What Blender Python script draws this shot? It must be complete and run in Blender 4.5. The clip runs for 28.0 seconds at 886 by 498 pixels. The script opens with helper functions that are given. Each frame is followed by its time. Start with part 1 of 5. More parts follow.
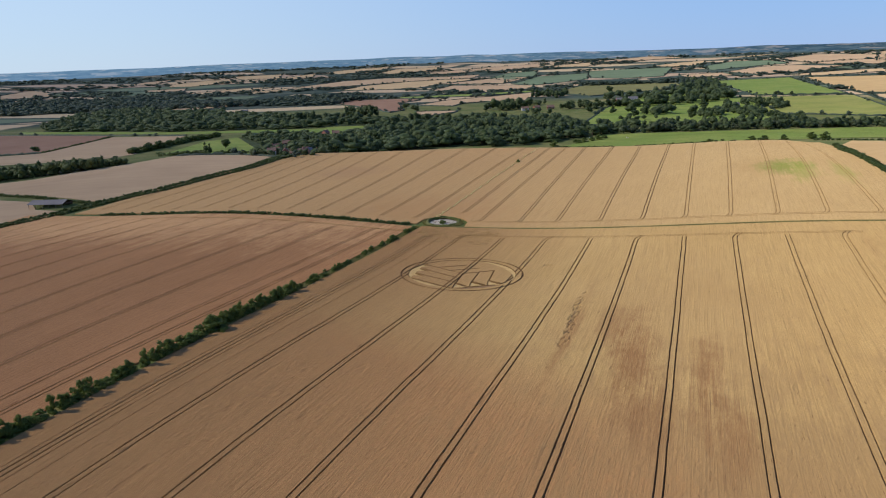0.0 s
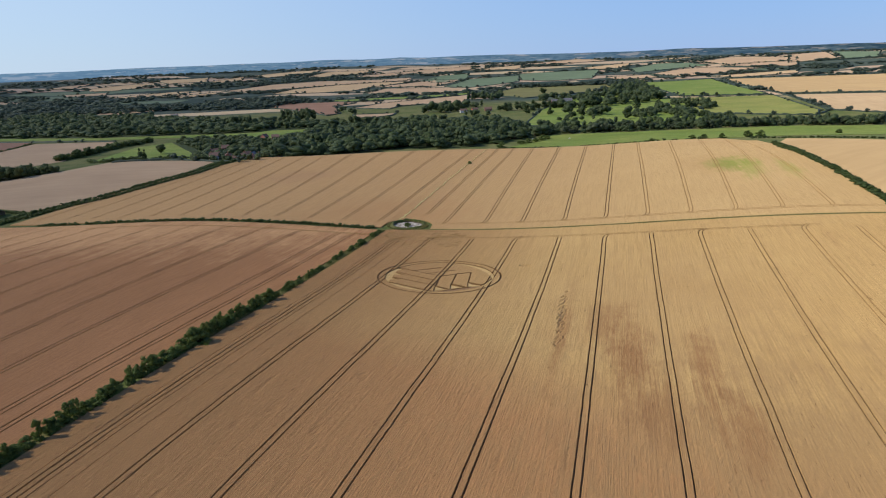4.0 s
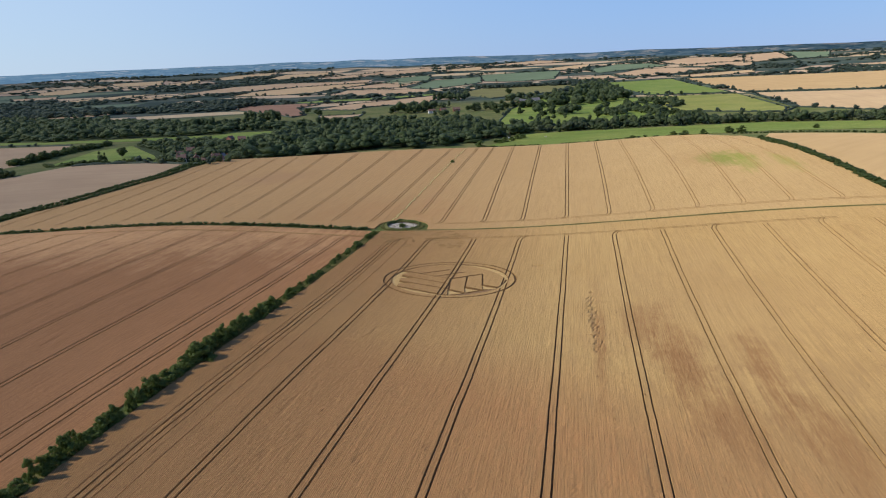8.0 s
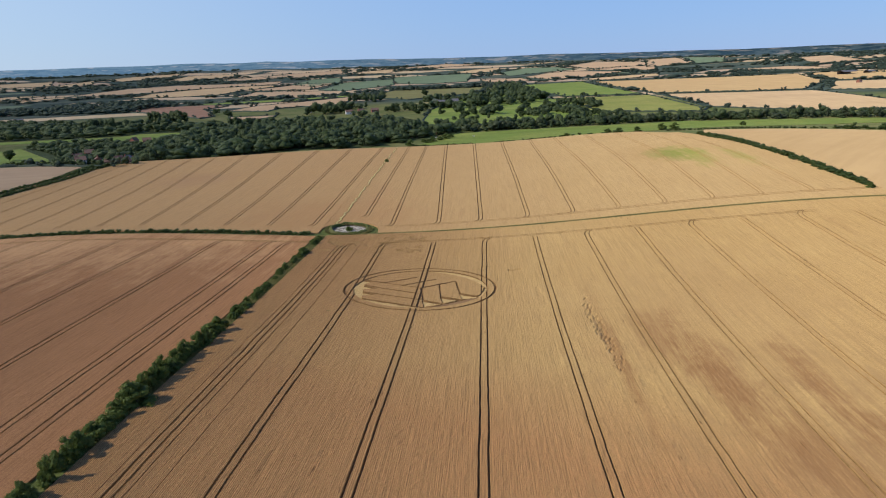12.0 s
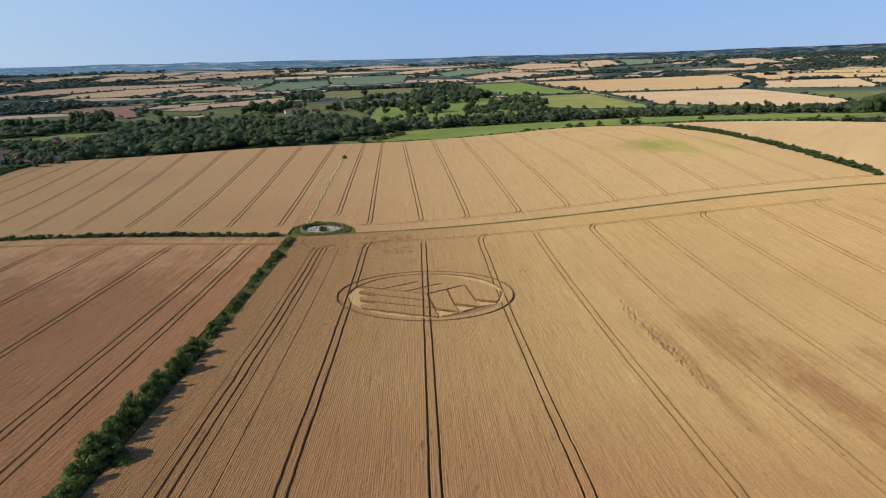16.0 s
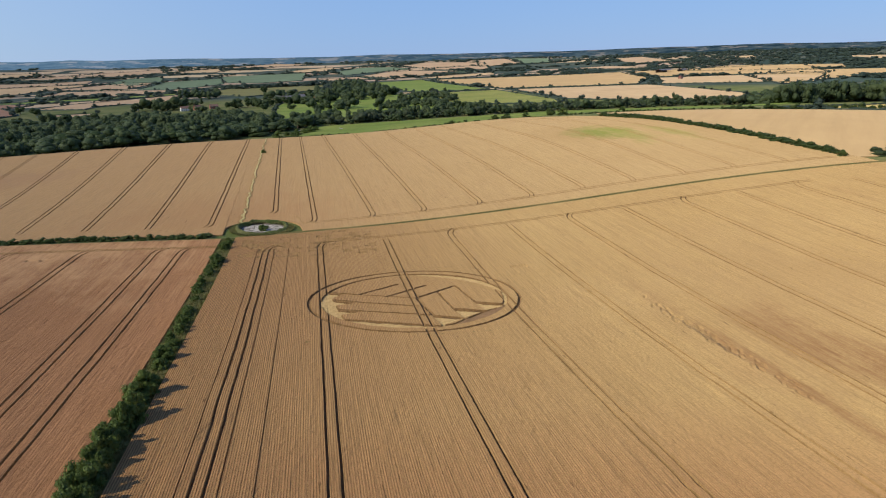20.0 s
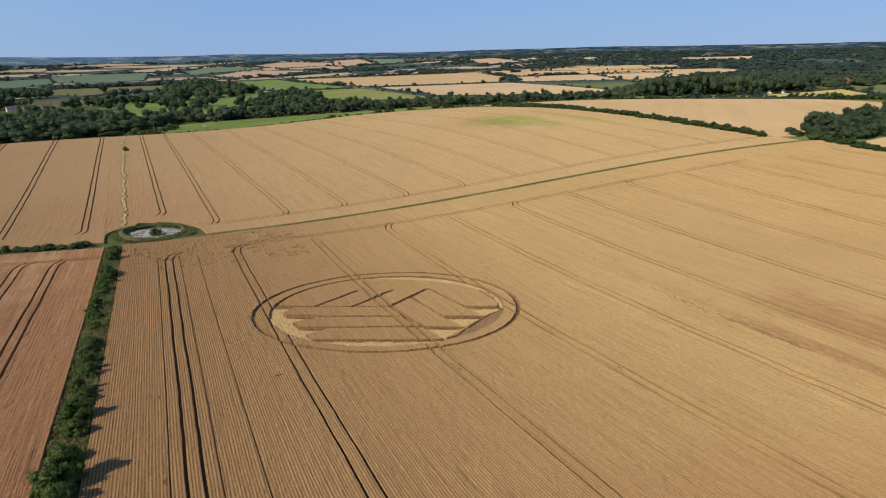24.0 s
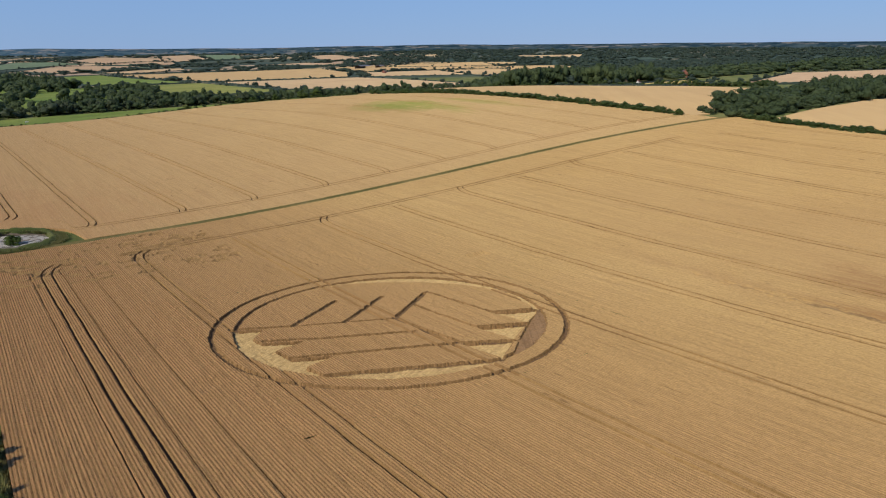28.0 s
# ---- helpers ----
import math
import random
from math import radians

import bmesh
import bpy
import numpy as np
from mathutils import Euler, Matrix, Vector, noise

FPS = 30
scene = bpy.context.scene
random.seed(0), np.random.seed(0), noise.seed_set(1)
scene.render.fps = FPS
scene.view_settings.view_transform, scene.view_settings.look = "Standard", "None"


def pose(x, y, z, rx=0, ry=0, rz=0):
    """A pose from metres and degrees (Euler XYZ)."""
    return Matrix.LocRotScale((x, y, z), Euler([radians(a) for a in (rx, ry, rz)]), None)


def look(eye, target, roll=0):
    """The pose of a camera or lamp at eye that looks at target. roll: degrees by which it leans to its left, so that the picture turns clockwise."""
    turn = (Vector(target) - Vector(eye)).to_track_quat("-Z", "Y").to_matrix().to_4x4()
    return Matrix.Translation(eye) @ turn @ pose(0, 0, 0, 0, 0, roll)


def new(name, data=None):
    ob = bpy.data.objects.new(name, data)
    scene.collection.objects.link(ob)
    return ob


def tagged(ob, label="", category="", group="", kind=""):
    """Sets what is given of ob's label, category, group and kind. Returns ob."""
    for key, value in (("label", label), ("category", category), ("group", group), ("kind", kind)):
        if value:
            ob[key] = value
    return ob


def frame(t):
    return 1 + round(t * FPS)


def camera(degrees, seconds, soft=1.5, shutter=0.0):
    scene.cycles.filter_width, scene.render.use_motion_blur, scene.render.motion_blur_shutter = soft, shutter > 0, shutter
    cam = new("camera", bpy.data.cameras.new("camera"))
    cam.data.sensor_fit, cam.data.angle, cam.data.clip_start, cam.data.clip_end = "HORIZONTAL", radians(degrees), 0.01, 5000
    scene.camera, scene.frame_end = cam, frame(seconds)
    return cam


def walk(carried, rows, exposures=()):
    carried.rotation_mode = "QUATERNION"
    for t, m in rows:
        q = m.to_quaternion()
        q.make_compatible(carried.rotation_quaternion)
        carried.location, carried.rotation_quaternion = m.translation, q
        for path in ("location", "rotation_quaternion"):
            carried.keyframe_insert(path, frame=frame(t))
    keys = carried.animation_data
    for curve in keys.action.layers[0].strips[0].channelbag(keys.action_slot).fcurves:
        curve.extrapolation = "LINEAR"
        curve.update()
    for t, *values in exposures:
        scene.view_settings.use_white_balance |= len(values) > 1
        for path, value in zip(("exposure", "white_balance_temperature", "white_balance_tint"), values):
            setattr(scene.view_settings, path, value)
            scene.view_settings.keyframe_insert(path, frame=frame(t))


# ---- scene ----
cam = camera(63.96, 28.0, soft=1.1)
PATH = [
    (0.0, (41.44, -22.86, 96.20), (28.84, 72.90, 70.28), -2.35),
    (0.5, (39.14, -23.28, 96.35), (27.61, 72.60, 70.39), -2.31),
    (1.0, (36.80, -23.62, 96.49), (26.31, 72.36, 70.49), -2.28),
    (1.5, (34.39, -23.81, 96.59), (24.93, 72.28, 70.56), -2.26),
    (2.0, (31.87, -23.75, 96.62), (23.64, 72.46, 70.60), -2.27),
    (2.5, (29.27, -23.41, 96.57), (22.20, 72.90, 70.58), -2.28),
    (3.0, (26.64, -22.74, 96.41), (20.81, 73.66, 70.46), -2.32),
    (3.5, (23.99, -21.70, 96.13), (19.39, 74.77, 70.21), -2.36),
    (4.0, (21.34, -20.28, 95.73), (18.20, 76.25, 69.83), -2.40),
    (4.5, (18.68, -18.46, 95.22), (16.85, 78.11, 69.34), -2.44),
    (6.5, (8.02, -9.54, 92.74), (8.10, 87.07, 66.93), -2.61),
    (7.0, (5.35, -6.85, 92.03), (6.15, 89.77, 66.24), -2.64),
    (7.5, (2.68, -3.67, 91.25), (4.16, 92.94, 65.47), -2.65),
    (8.0, (-0.00, 0.00, 90.39), (2.42, 96.59, 64.62), -2.63),
    (8.5, (-2.68, 4.18, 89.46), (0.89, 100.74, 63.70), -2.59),
    (9.0, (-5.34, 8.74, 88.48), (-0.32, 105.23, 62.71), -2.52),
    (9.5, (-7.95, 13.55, 87.44), (-2.04, 110.00, 61.68), -2.45),
    (10.0, (-10.49, 18.49, 86.37), (-3.47, 114.86, 60.61), -2.37),
    (10.5, (-12.93, 23.42, 85.26), (-4.29, 119.66, 59.52), -2.30),
    (11.0, (-15.30, 28.34, 84.13), (-4.19, 124.33, 58.39), -2.23),
    (11.5, (-17.60, 33.23, 82.96), (-4.18, 128.93, 57.24), -2.18),
    (12.0, (-19.86, 38.11, 81.77), (-5.00, 133.60, 56.07), -2.14),
    (12.5, (-22.08, 42.98, 80.55), (-6.45, 138.35, 54.87), -2.11),
    (14.5, (-30.81, 62.50, 75.61), (-11.17, 157.15, 50.02), -2.02),
    (15.0, (-32.97, 67.43, 74.38), (-11.90, 161.78, 48.79), -1.99),
    (15.5, (-35.13, 72.43, 73.15), (-12.64, 166.45, 47.56), -1.97),
    (16.0, (-37.28, 77.49, 71.93), (-13.38, 171.16, 46.33), -1.94),
    (16.5, (-39.40, 82.61, 70.73), (-14.09, 175.90, 45.10), -1.90),
    (17.0, (-41.49, 87.78, 69.55), (-14.68, 180.64, 43.87), -1.86),
    (17.5, (-43.54, 93.01, 68.40), (-15.54, 185.49, 42.65), -1.80),
    (18.0, (-45.49, 98.20, 67.25), (-15.93, 190.17, 41.42), -1.74),
    (18.5, (-47.28, 103.29, 66.08), (-15.50, 194.50, 40.19), -1.70),
    (19.0, (-48.82, 108.19, 64.88), (-14.66, 198.52, 38.93), -1.70),
    (19.5, (-50.06, 112.82, 63.62), (-14.36, 202.55, 37.65), -1.74),
    (20.0, (-51.19, 117.47, 62.33), (-14.08, 206.62, 36.35), -1.79),
    (20.5, (-52.43, 122.46, 61.05), (-13.89, 211.00, 35.06), -1.81),
    (21.0, (-53.67, 127.63, 59.80), (-13.19, 215.29, 33.77), -1.80),
    (21.5, (-54.86, 132.91, 58.56), (-11.90, 219.37, 32.50), -1.76),
    (23.5, (-59.44, 154.47, 53.64), (-7.16, 235.60, 27.47), -1.51),
    (24.0, (-60.49, 159.96, 52.41), (-6.03, 239.63, 26.21), -1.43),
    (24.5, (-61.41, 165.56, 51.16), (-5.00, 243.87, 24.95), -1.36),
    (25.0, (-62.15, 171.30, 49.90), (-3.69, 248.08, 23.69), -1.29),
    (25.5, (-62.71, 177.19, 48.62), (-2.26, 252.40, 22.40), -1.22),
    (26.0, (-63.08, 183.06, 47.34), (-0.24, 256.29, 21.10), -1.15),
    (26.5, (-63.27, 188.73, 46.12), (1.55, 260.19, 19.80), -1.10),
    (27.0, (-63.24, 194.34, 44.91), (3.53, 263.94, 18.48), -1.06),
    (27.5, (-62.99, 199.93, 43.73), (5.84, 267.42, 17.13), -1.01),
    (28.0, (-62.63, 205.51, 42.54), (8.11, 270.91, 15.76), -0.96),
]
walk(cam, [(t, look(e, g, r)) for t, e, g, r in PATH], [(0.0, 0.08), (8.0, 0.05), (16.0, 0.0), (22.0, -0.1), (28.0, -0.28)])

# ---- light ----
world = bpy.data.worlds.new("world")
scene.world = world
world.use_nodes = True
wn = world.node_tree
sky = wn.nodes.new("ShaderNodeTexSky")
sky.sky_type = "NISHITA"
sky.sun_disc = False
sky.sun_elevation = radians(37)
sky.sun_rotation = radians(262)
sky.altitude = 150
sky.air_density, sky.dust_density, sky.ozone_density = 1.2, 0.0, 3.0
wn.nodes["Background"].inputs["Strength"].default_value = 0.088
tint = wn.nodes.new("ShaderNodeMix")
tint.data_type, tint.blend_type = "RGBA", "MULTIPLY"
tint.inputs[0].default_value = 1.0
tint.inputs[7].default_value = (0.66, 0.84, 1.30, 1.0)
wn.links.new(sky.outputs[0], tint.inputs[6])
even = wn.nodes.new("ShaderNodeMix")      # clear summer sky, evened out by thin high haze
even.data_type = "RGBA"
split_sky = wn.nodes.new("ShaderNodeSeparateXYZ")
height = wn.nodes.new("ShaderNodeMapRange")      # the haze lies along the horizon
height.inputs[1].default_value, height.inputs[2].default_value = 0.12, 0.5
height.inputs[3].default_value, height.inputs[4].default_value = 0.75, 0.1
wn.links.new(split_sky.outputs["Z"], height.inputs[0])
wn.links.new(height.outputs[0], even.inputs[0])
toward = wn.nodes.new("ShaderNodeVectorMath")      # the haze is paler on the sun's side
toward.operation = "DOT_PRODUCT"
toward.inputs[1].default_value = (-0.99, -0.14, 0.0)
sky_way = wn.nodes.new("ShaderNodeTexCoord").outputs["Generated"]
wn.links.new(sky_way, toward.inputs[0])
wn.links.new(sky_way, split_sky.inputs[0])
side = wn.nodes.new("ShaderNodeMapRange")
side.interpolation_type = "SMOOTHSTEP"
side.inputs[1].default_value, side.inputs[2].default_value = -0.55, 0.6
wn.links.new(toward.outputs["Value"], side.inputs[0])
pale = wn.nodes.new("ShaderNodeMix")
pale.data_type = "RGBA"
pale.inputs[6].default_value, pale.inputs[7].default_value = (3.1, 5.3, 9.6, 1.0), (6.3, 8.1, 10.2, 1.0)
wn.links.new(side.outputs[0], pale.inputs[0])
wn.links.new(pale.outputs[2], even.inputs[7])
wn.links.new(tint.outputs[2], even.inputs[6])
wn.links.new(even.outputs[2], wn.nodes["Background"].inputs["Color"])

sun_data = bpy.data.lights.new("sun", "SUN")
sun_data.energy, sun_data.angle, sun_data.color = 4.0, radians(0.53), (1.0, 0.93, 0.82)
sun = new("sun", sun_data)
sun.matrix_world = look((-160, -22, 150), (40, 6, 0))

# ---- land form ----
SWELL_X = (-300.0, -160.0, -20.0, 120.0, 260.0)
SWELL_Y = (90.0, 230.0, 370.0, 510.0, 650.0)
SWELL = (
    (-1.9, 11.6, -20.3, 2.4, 7.5),
    (-8.7, 0.5, 20.9, -5.3, -9.1),
    (28.1, -3.8, -12.6, 4.8, 10.5),
    (-26.6, 1.4, 5.2, -7.0, -10.7),
    (25.3, 0.2, 3.5, 14.4, 5.8),
)


def smooth(a, b, v):
    u = np.clip((v - a) / (b - a), 0.0, 1.0)
    return u * u * (3.0 - 2.0 * u)


def skyline(az):
    """Height of the far downs by the bearing, in radians from north."""
    base = np.interp(np.degrees(az), [-60, -39, -24, -7, 4, 10, 20, 30, 37, 47, 56, 68, 77, 95], [112, 112, 114, 110, 103, 95, 88, 84, 86, 85, 78, 67, 63, 62])
    base = base + 10.0 * np.exp(-((np.degrees(az) + 10.3) / 2.2) ** 2) + 6.0 * np.exp(-((np.degrees(az) + 4.4) / 1.2) ** 2) + 6.0 * np.exp(-((np.degrees(az) - 17.0) / 2.5) ** 2)
    return base + 1.8 * np.sin(az * 17.0 + 1.0) + 1.2 * np.sin(az * 41.0)


def ground_z(x, y):
    """Height of the land: gentle swells of the near fields, the valley behind the crest, the far downs."""
    x, y = np.asarray(x, float), np.asarray(y, float)
    z = np.zeros(np.broadcast(x, y).shape)
    for row, sx in zip(SWELL, SWELL_X):
        for amp, sy in zip(row, SWELL_Y):
            z = z + amp * np.exp(-((x - sx) ** 2 + (y - sy) ** 2) / (2 * 130.0 ** 2))
    z = z + 9.0 * np.exp(-((x - 520.0) ** 2 + (y - 430.0) ** 2) / (2 * 160.0 ** 2))
    z = z + 6.0 * np.exp(-((x + 0.0) ** 2 + (y + 250.0) ** 2) / (2 * 200.0 ** 2))
    z = z - 14.0 * smooth(735.0, 850.0, y + 0.03 * np.abs(x)) - 8.0 * smooth(-320.0, -520.0, x) * (1 - smooth(735, 850, y))
    r = np.hypot(x, y - 100.0)
    az = np.arctan2(x, y)
    ridge = 0.76 * skyline(az) - 4.0
    z = z + ridge * smooth(2500.0, 4700.0, r)
    return z + 3.0 * np.sin(x / 310.0 + 1.0) * np.sin(y / 270.0) * smooth(900.0, 1500.0, r)

THETA = radians(12.59)          # heading of the drilling and the tramlines
CT, ST = math.cos(THETA), math.sin(THETA)


def to_xy(u, v):
    return u * CT + v * ST, v * CT - u * ST


def to_uv(x, y):
    return x * CT - y * ST, x * ST + y * CT


def value_noise(x, y, seed=0):
    x, y = np.asarray(x, float), np.asarray(y, float)
    xi, yi = np.floor(x), np.floor(y)
    fx, fy = x - xi, y - yi
    fx, fy = fx * fx * (3 - 2 * fx), fy * fy * (3 - 2 * fy)

    def cell(a, b):
        n = np.sin(a * 127.1 + b * 311.7 + seed * 74.7) * 43758.5453
        return n - np.floor(n)
    top = cell(xi, yi) * (1 - fx) + cell(xi + 1, yi) * fx
    low = cell(xi, yi + 1) * (1 - fx) + cell(xi + 1, yi + 1) * fx
    return top * (1 - fy) + low * fy


def fractal(x, y, seed=0):
    return (value_noise(x, y, seed) * 0.55 + value_noise(x * 2.1, y * 2.1, seed + 1) * 0.3 + value_noise(x * 4.3, y * 4.3, seed + 2) * 0.15)


# ---- materials ----
class Mat:
    """A small builder for node materials."""

    def __init__(self, name, rough=0.9, spec=0.2):
        self.m = bpy.data.materials.new(name)
        self.m.use_nodes = True
        self.t = self.m.node_tree
        self.b = self.t.nodes["Principled BSDF"]
        self.b.inputs["Roughness"].default_value = rough
        self.b.inputs["Specular IOR Level"].default_value = spec
        self.coord = self.t.nodes.new("ShaderNodeTexCoord").outputs["Object"]

    def node(self, kind, **inputs):
        n = self.t.nodes.new(kind)
        for k, v in inputs.items():
            self.put(n.inputs[k.replace("_", " ")], v)
        return n

    def put(self, socket, v):
        if isinstance(v, bpy.types.NodeSocket):
            self.t.links.new(v, socket)
        else:
            socket.default_value = v

    def mapped(self, scale=(1, 1, 1), turn=0.0, place=(0, 0, 0)):
        n = self.node("ShaderNodeMapping", Vector=self.coord, Scale=scale, Rotation=(0, 0, turn), Location=place)
        return n.outputs[0]

    def noise(self, vec, scale, detail=3.0, rough=0.6):
        return self.node("ShaderNodeTexNoise", Vector=vec, Scale=scale, Detail=detail, Roughness=rough).outputs[0]

    def ramp(self, fac, *stops):
        n = self.node("ShaderNodeValToRGB", Fac=fac)
        el = n.color_ramp.elements
        while len(el) < len(stops):
            el.new(0.5)
        for e, (pos, col) in zip(el, stops):
            e.position = pos
            e.color = (*col, 1) if not isinstance(col, (int, float)) else (col, col, col, 1)
        return n.outputs[0]

    def mix(self, fac, a, b, blend="MIX"):
        n = self.t.nodes.new("ShaderNodeMix")
        n.data_type, n.blend_type = "RGBA", blend
        for s, v in ((n.inputs[0], fac), (n.inputs[6], a), (n.inputs[7], b)):
            if isinstance(v, (tuple, list)) and len(v) == 3:
                v = (*v, 1)
            self.put(s, v)
        return n.outputs[2]

    def math(self, op, a, b=0.0):
        n = self.t.nodes.new("ShaderNodeMath")
        n.operation = op
        self.put(n.inputs[0], a), self.put(n.inputs[1], b)
        return n.outputs[0]

    def bump(self, height, strength=0.5, distance=0.1):
        n = self.node("ShaderNodeBump", Height=height, Strength=strength, Distance=distance)
        self.put(self.b.inputs["Normal"], n.outputs[0])

    def color(self, c):
        self.put(self.b.inputs["Base Color"], c if isinstance(c, bpy.types.NodeSocket) else (*c, 1))
        return self


def crop_material(name, light, dark, stain, rows=0.30, row_depth=0.32, stains=0.35, turn=THETA, blots=(), west=None, drills=None):
    """Ripe cereal: drilled rows with shade coloured into their gaps, streaks along the drilling, wide patches and brown
    stains.
    """
    k = Mat(name, 0.9, 0.1)
    k.b.inputs["Diffuse Roughness"].default_value = 0.8
    uv = k.mapped(turn=turn)

    def stretched(across, lengthwise):
        return k.node("ShaderNodeMapping", Vector=uv, Scale=(across, lengthwise, 1.0)).outputs[0]
    along = stretched(1.0, 0.03)
    wide = k.noise(uv, 0.016, 4.0)
    streak = k.noise(along, 0.75, 5.0, 0.75)
    fine = k.noise(stretched(1.0, 0.8), 2.4, 3.0, 0.75)
    ears = k.noise(uv, 9.0, 2.0, 0.7)
    c = k.mix(k.ramp(wide, (0.36, 0.0), (0.64, 1.0)), light, dark)
    c = k.mix(k.ramp(streak, (0.42, 0.0), (0.74, 0.15)), c, stain)
    stain_fac = k.math("MULTIPLY", k.ramp(k.noise(along, 0.13, 5.0, 0.75), (0.54, 0.0), (0.70, 1.0)), k.ramp(k.noise(uv, 0.022, 2.0), (0.5, 0.0), (0.62, stains)))
    c = k.mix(stain_fac, c, stain)
    if west:
        split = k.node("ShaderNodeSeparateXYZ", Vector=uv)
        across = k.math("ADD", split.outputs[0], k.math("MULTIPLY", k.math("MINIMUM", k.math("SUBTRACT", split.outputs[1], 207.0), 0.0), 1.8))
        part_way = k.math("DIVIDE", k.math("SUBTRACT", west[1], k.math("ADD", across, k.math("MULTIPLY", k.math("SUBTRACT", wide, 0.5), 60.0))), west[1] - west[0])
        c = k.mix(k.ramp(part_way, (0.0, 0.0), (1.0, 1.0)), c, k.mix(k.ramp(streak, (0.4, 0.0), (0.7, 0.5)), west[2], stain))
    # shade down between the drilled rows, put into the base colour
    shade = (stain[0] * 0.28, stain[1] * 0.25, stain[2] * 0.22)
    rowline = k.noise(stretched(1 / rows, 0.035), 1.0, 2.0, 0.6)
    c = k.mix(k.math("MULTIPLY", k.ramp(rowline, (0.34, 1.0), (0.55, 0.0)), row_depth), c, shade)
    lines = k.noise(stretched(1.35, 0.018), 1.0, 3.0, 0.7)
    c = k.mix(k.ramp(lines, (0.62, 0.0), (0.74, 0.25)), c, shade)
    if drills:
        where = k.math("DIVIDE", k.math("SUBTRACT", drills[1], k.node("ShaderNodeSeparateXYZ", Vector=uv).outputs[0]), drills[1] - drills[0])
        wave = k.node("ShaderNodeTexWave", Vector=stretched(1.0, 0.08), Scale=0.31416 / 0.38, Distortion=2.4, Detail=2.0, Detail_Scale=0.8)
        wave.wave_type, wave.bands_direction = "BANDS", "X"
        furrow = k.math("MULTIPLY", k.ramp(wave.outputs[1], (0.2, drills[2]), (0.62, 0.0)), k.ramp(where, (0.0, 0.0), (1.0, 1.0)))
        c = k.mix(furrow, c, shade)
    # hollows among the ears coloured dark, their tips light
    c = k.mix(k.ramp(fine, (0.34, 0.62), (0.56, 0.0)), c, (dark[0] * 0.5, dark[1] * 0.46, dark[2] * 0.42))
    c = k.mix(k.ramp(ears, (0.45, 0.0), (0.75, 0.5)), c, (min(1, light[0] * 1.3), light[1] * 1.3, light[2] * 1.3))
    if blots:
        ragged = k.math("ADD", k.math("MULTIPLY", k.math("SUBTRACT", k.noise(along, 0.6, 4.0, 0.7), 0.5), 1.5), k.math("MULTIPLY", k.math("SUBTRACT", k.noise(stretched(1.0, 0.5), 0.10, 4.0, 0.7), 0.5), 1.6))
        grain = k.ramp(k.noise(stretched(1.0, 0.10), 2.2, 3.0, 0.7), (0.34, 0.55), (0.56, 1.0))
    for bu, bv, ru, rv, amount, tone in blots:
        spot = k.node("ShaderNodeMapping", Vector=uv, Scale=(1 / ru, 1 / rv, 0.0), Location=(-bu / ru, -bv / rv, 0)).outputs[0]
        n = k.t.nodes.new("ShaderNodeVectorMath")
        n.operation = "LENGTH"
        k.put(n.inputs[0], spot)
        reach = k.math("ADD", k.math("SUBTRACT", 1.0, n.outputs["Value"]), ragged)
        c = k.mix(k.math("MULTIPLY", k.ramp(reach, (-0.1, 0.0), (0.75, amount)), grain), c, tone)
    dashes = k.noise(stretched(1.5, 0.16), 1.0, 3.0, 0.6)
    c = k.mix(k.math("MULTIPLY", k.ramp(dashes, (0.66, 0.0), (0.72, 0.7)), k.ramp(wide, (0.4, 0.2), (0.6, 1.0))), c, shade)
    k.color(c)
    h = k.math("ADD", k.math("MULTIPLY", rowline, 1.1), k.math("ADD", k.math("MULTIPLY", fine, 0.8), k.math("MULTIPLY", ears, 0.4)))
    k.bump(h, 0.9, 0.16)
    return k.m


def far_crop_material(name, light, dark, turn=0.3):
    k = Mat(name, 0.95, 0.05)
    k.b.inputs["Diffuse Roughness"].default_value = 1.0
    uv = k.mapped(turn=turn)
    along = k.node("ShaderNodeMapping", Vector=uv, Scale=(1.0, 0.06, 1.0)).outputs[0]
    c = k.mix(k.ramp(k.noise(uv, 0.012, 4.0), (0.35, 0.0), (0.65, 1.0)), light, dark)
    c = k.mix(k.ramp(k.noise(along, 0.09, 4.0, 0.7), (0.45, 0.0), (0.75, 0.4)), c, (dark[0] * 0.75, dark[1] * 0.72, dark[2] * 0.7))
    k.color(c)
    k.bump(k.noise(uv, 1.2, 3.0), 0.6, 0.3)
    return k.m


def grass_material(name, green, dry, soil, amount=0.5, scale=0.25):
    k = Mat(name, 0.9, 0.15)
    k.b.inputs["Diffuse Roughness"].default_value = 0.7
    c = k.mix(k.ramp(k.noise(k.coord, scale * 0.12, 4.0), (0.38, 0.0), (0.66, amount)), green, dry)
    c = k.mix(k.ramp(k.noise(k.coord, scale * 2.2, 4.0, 0.7), (0.42, 0.0), (0.75, 0.6)), c, (green[0] * 0.5, green[1] * 0.55, green[2] * 0.5))
    c = k.mix(k.ramp(k.noise(k.coord, scale * 9.0, 3.0, 0.7), (0.55, 0.0), (0.8, 0.5)), c, dry)
    c = k.mix(k.ramp(k.noise(k.coord, scale * 0.6, 4.0), (0.68, 0.0), (0.78, 0.6)), c, soil)
    worn = k.noise(k.mapped(scale=(0.35, 1.0, 1.0), turn=0.2), scale * 0.35, 5.0, 0.75)
    c = k.mix(k.ramp(worn, (0.4, 0.5), (0.55, 0.0)), c, (green[0] * 0.62, green[1] * 0.66, green[2] * 0.6))
    k.color(c)
    k.bump(k.noise(k.coord, scale * 12, 3.0, 0.7), 0.8, 0.25)
    return k.m


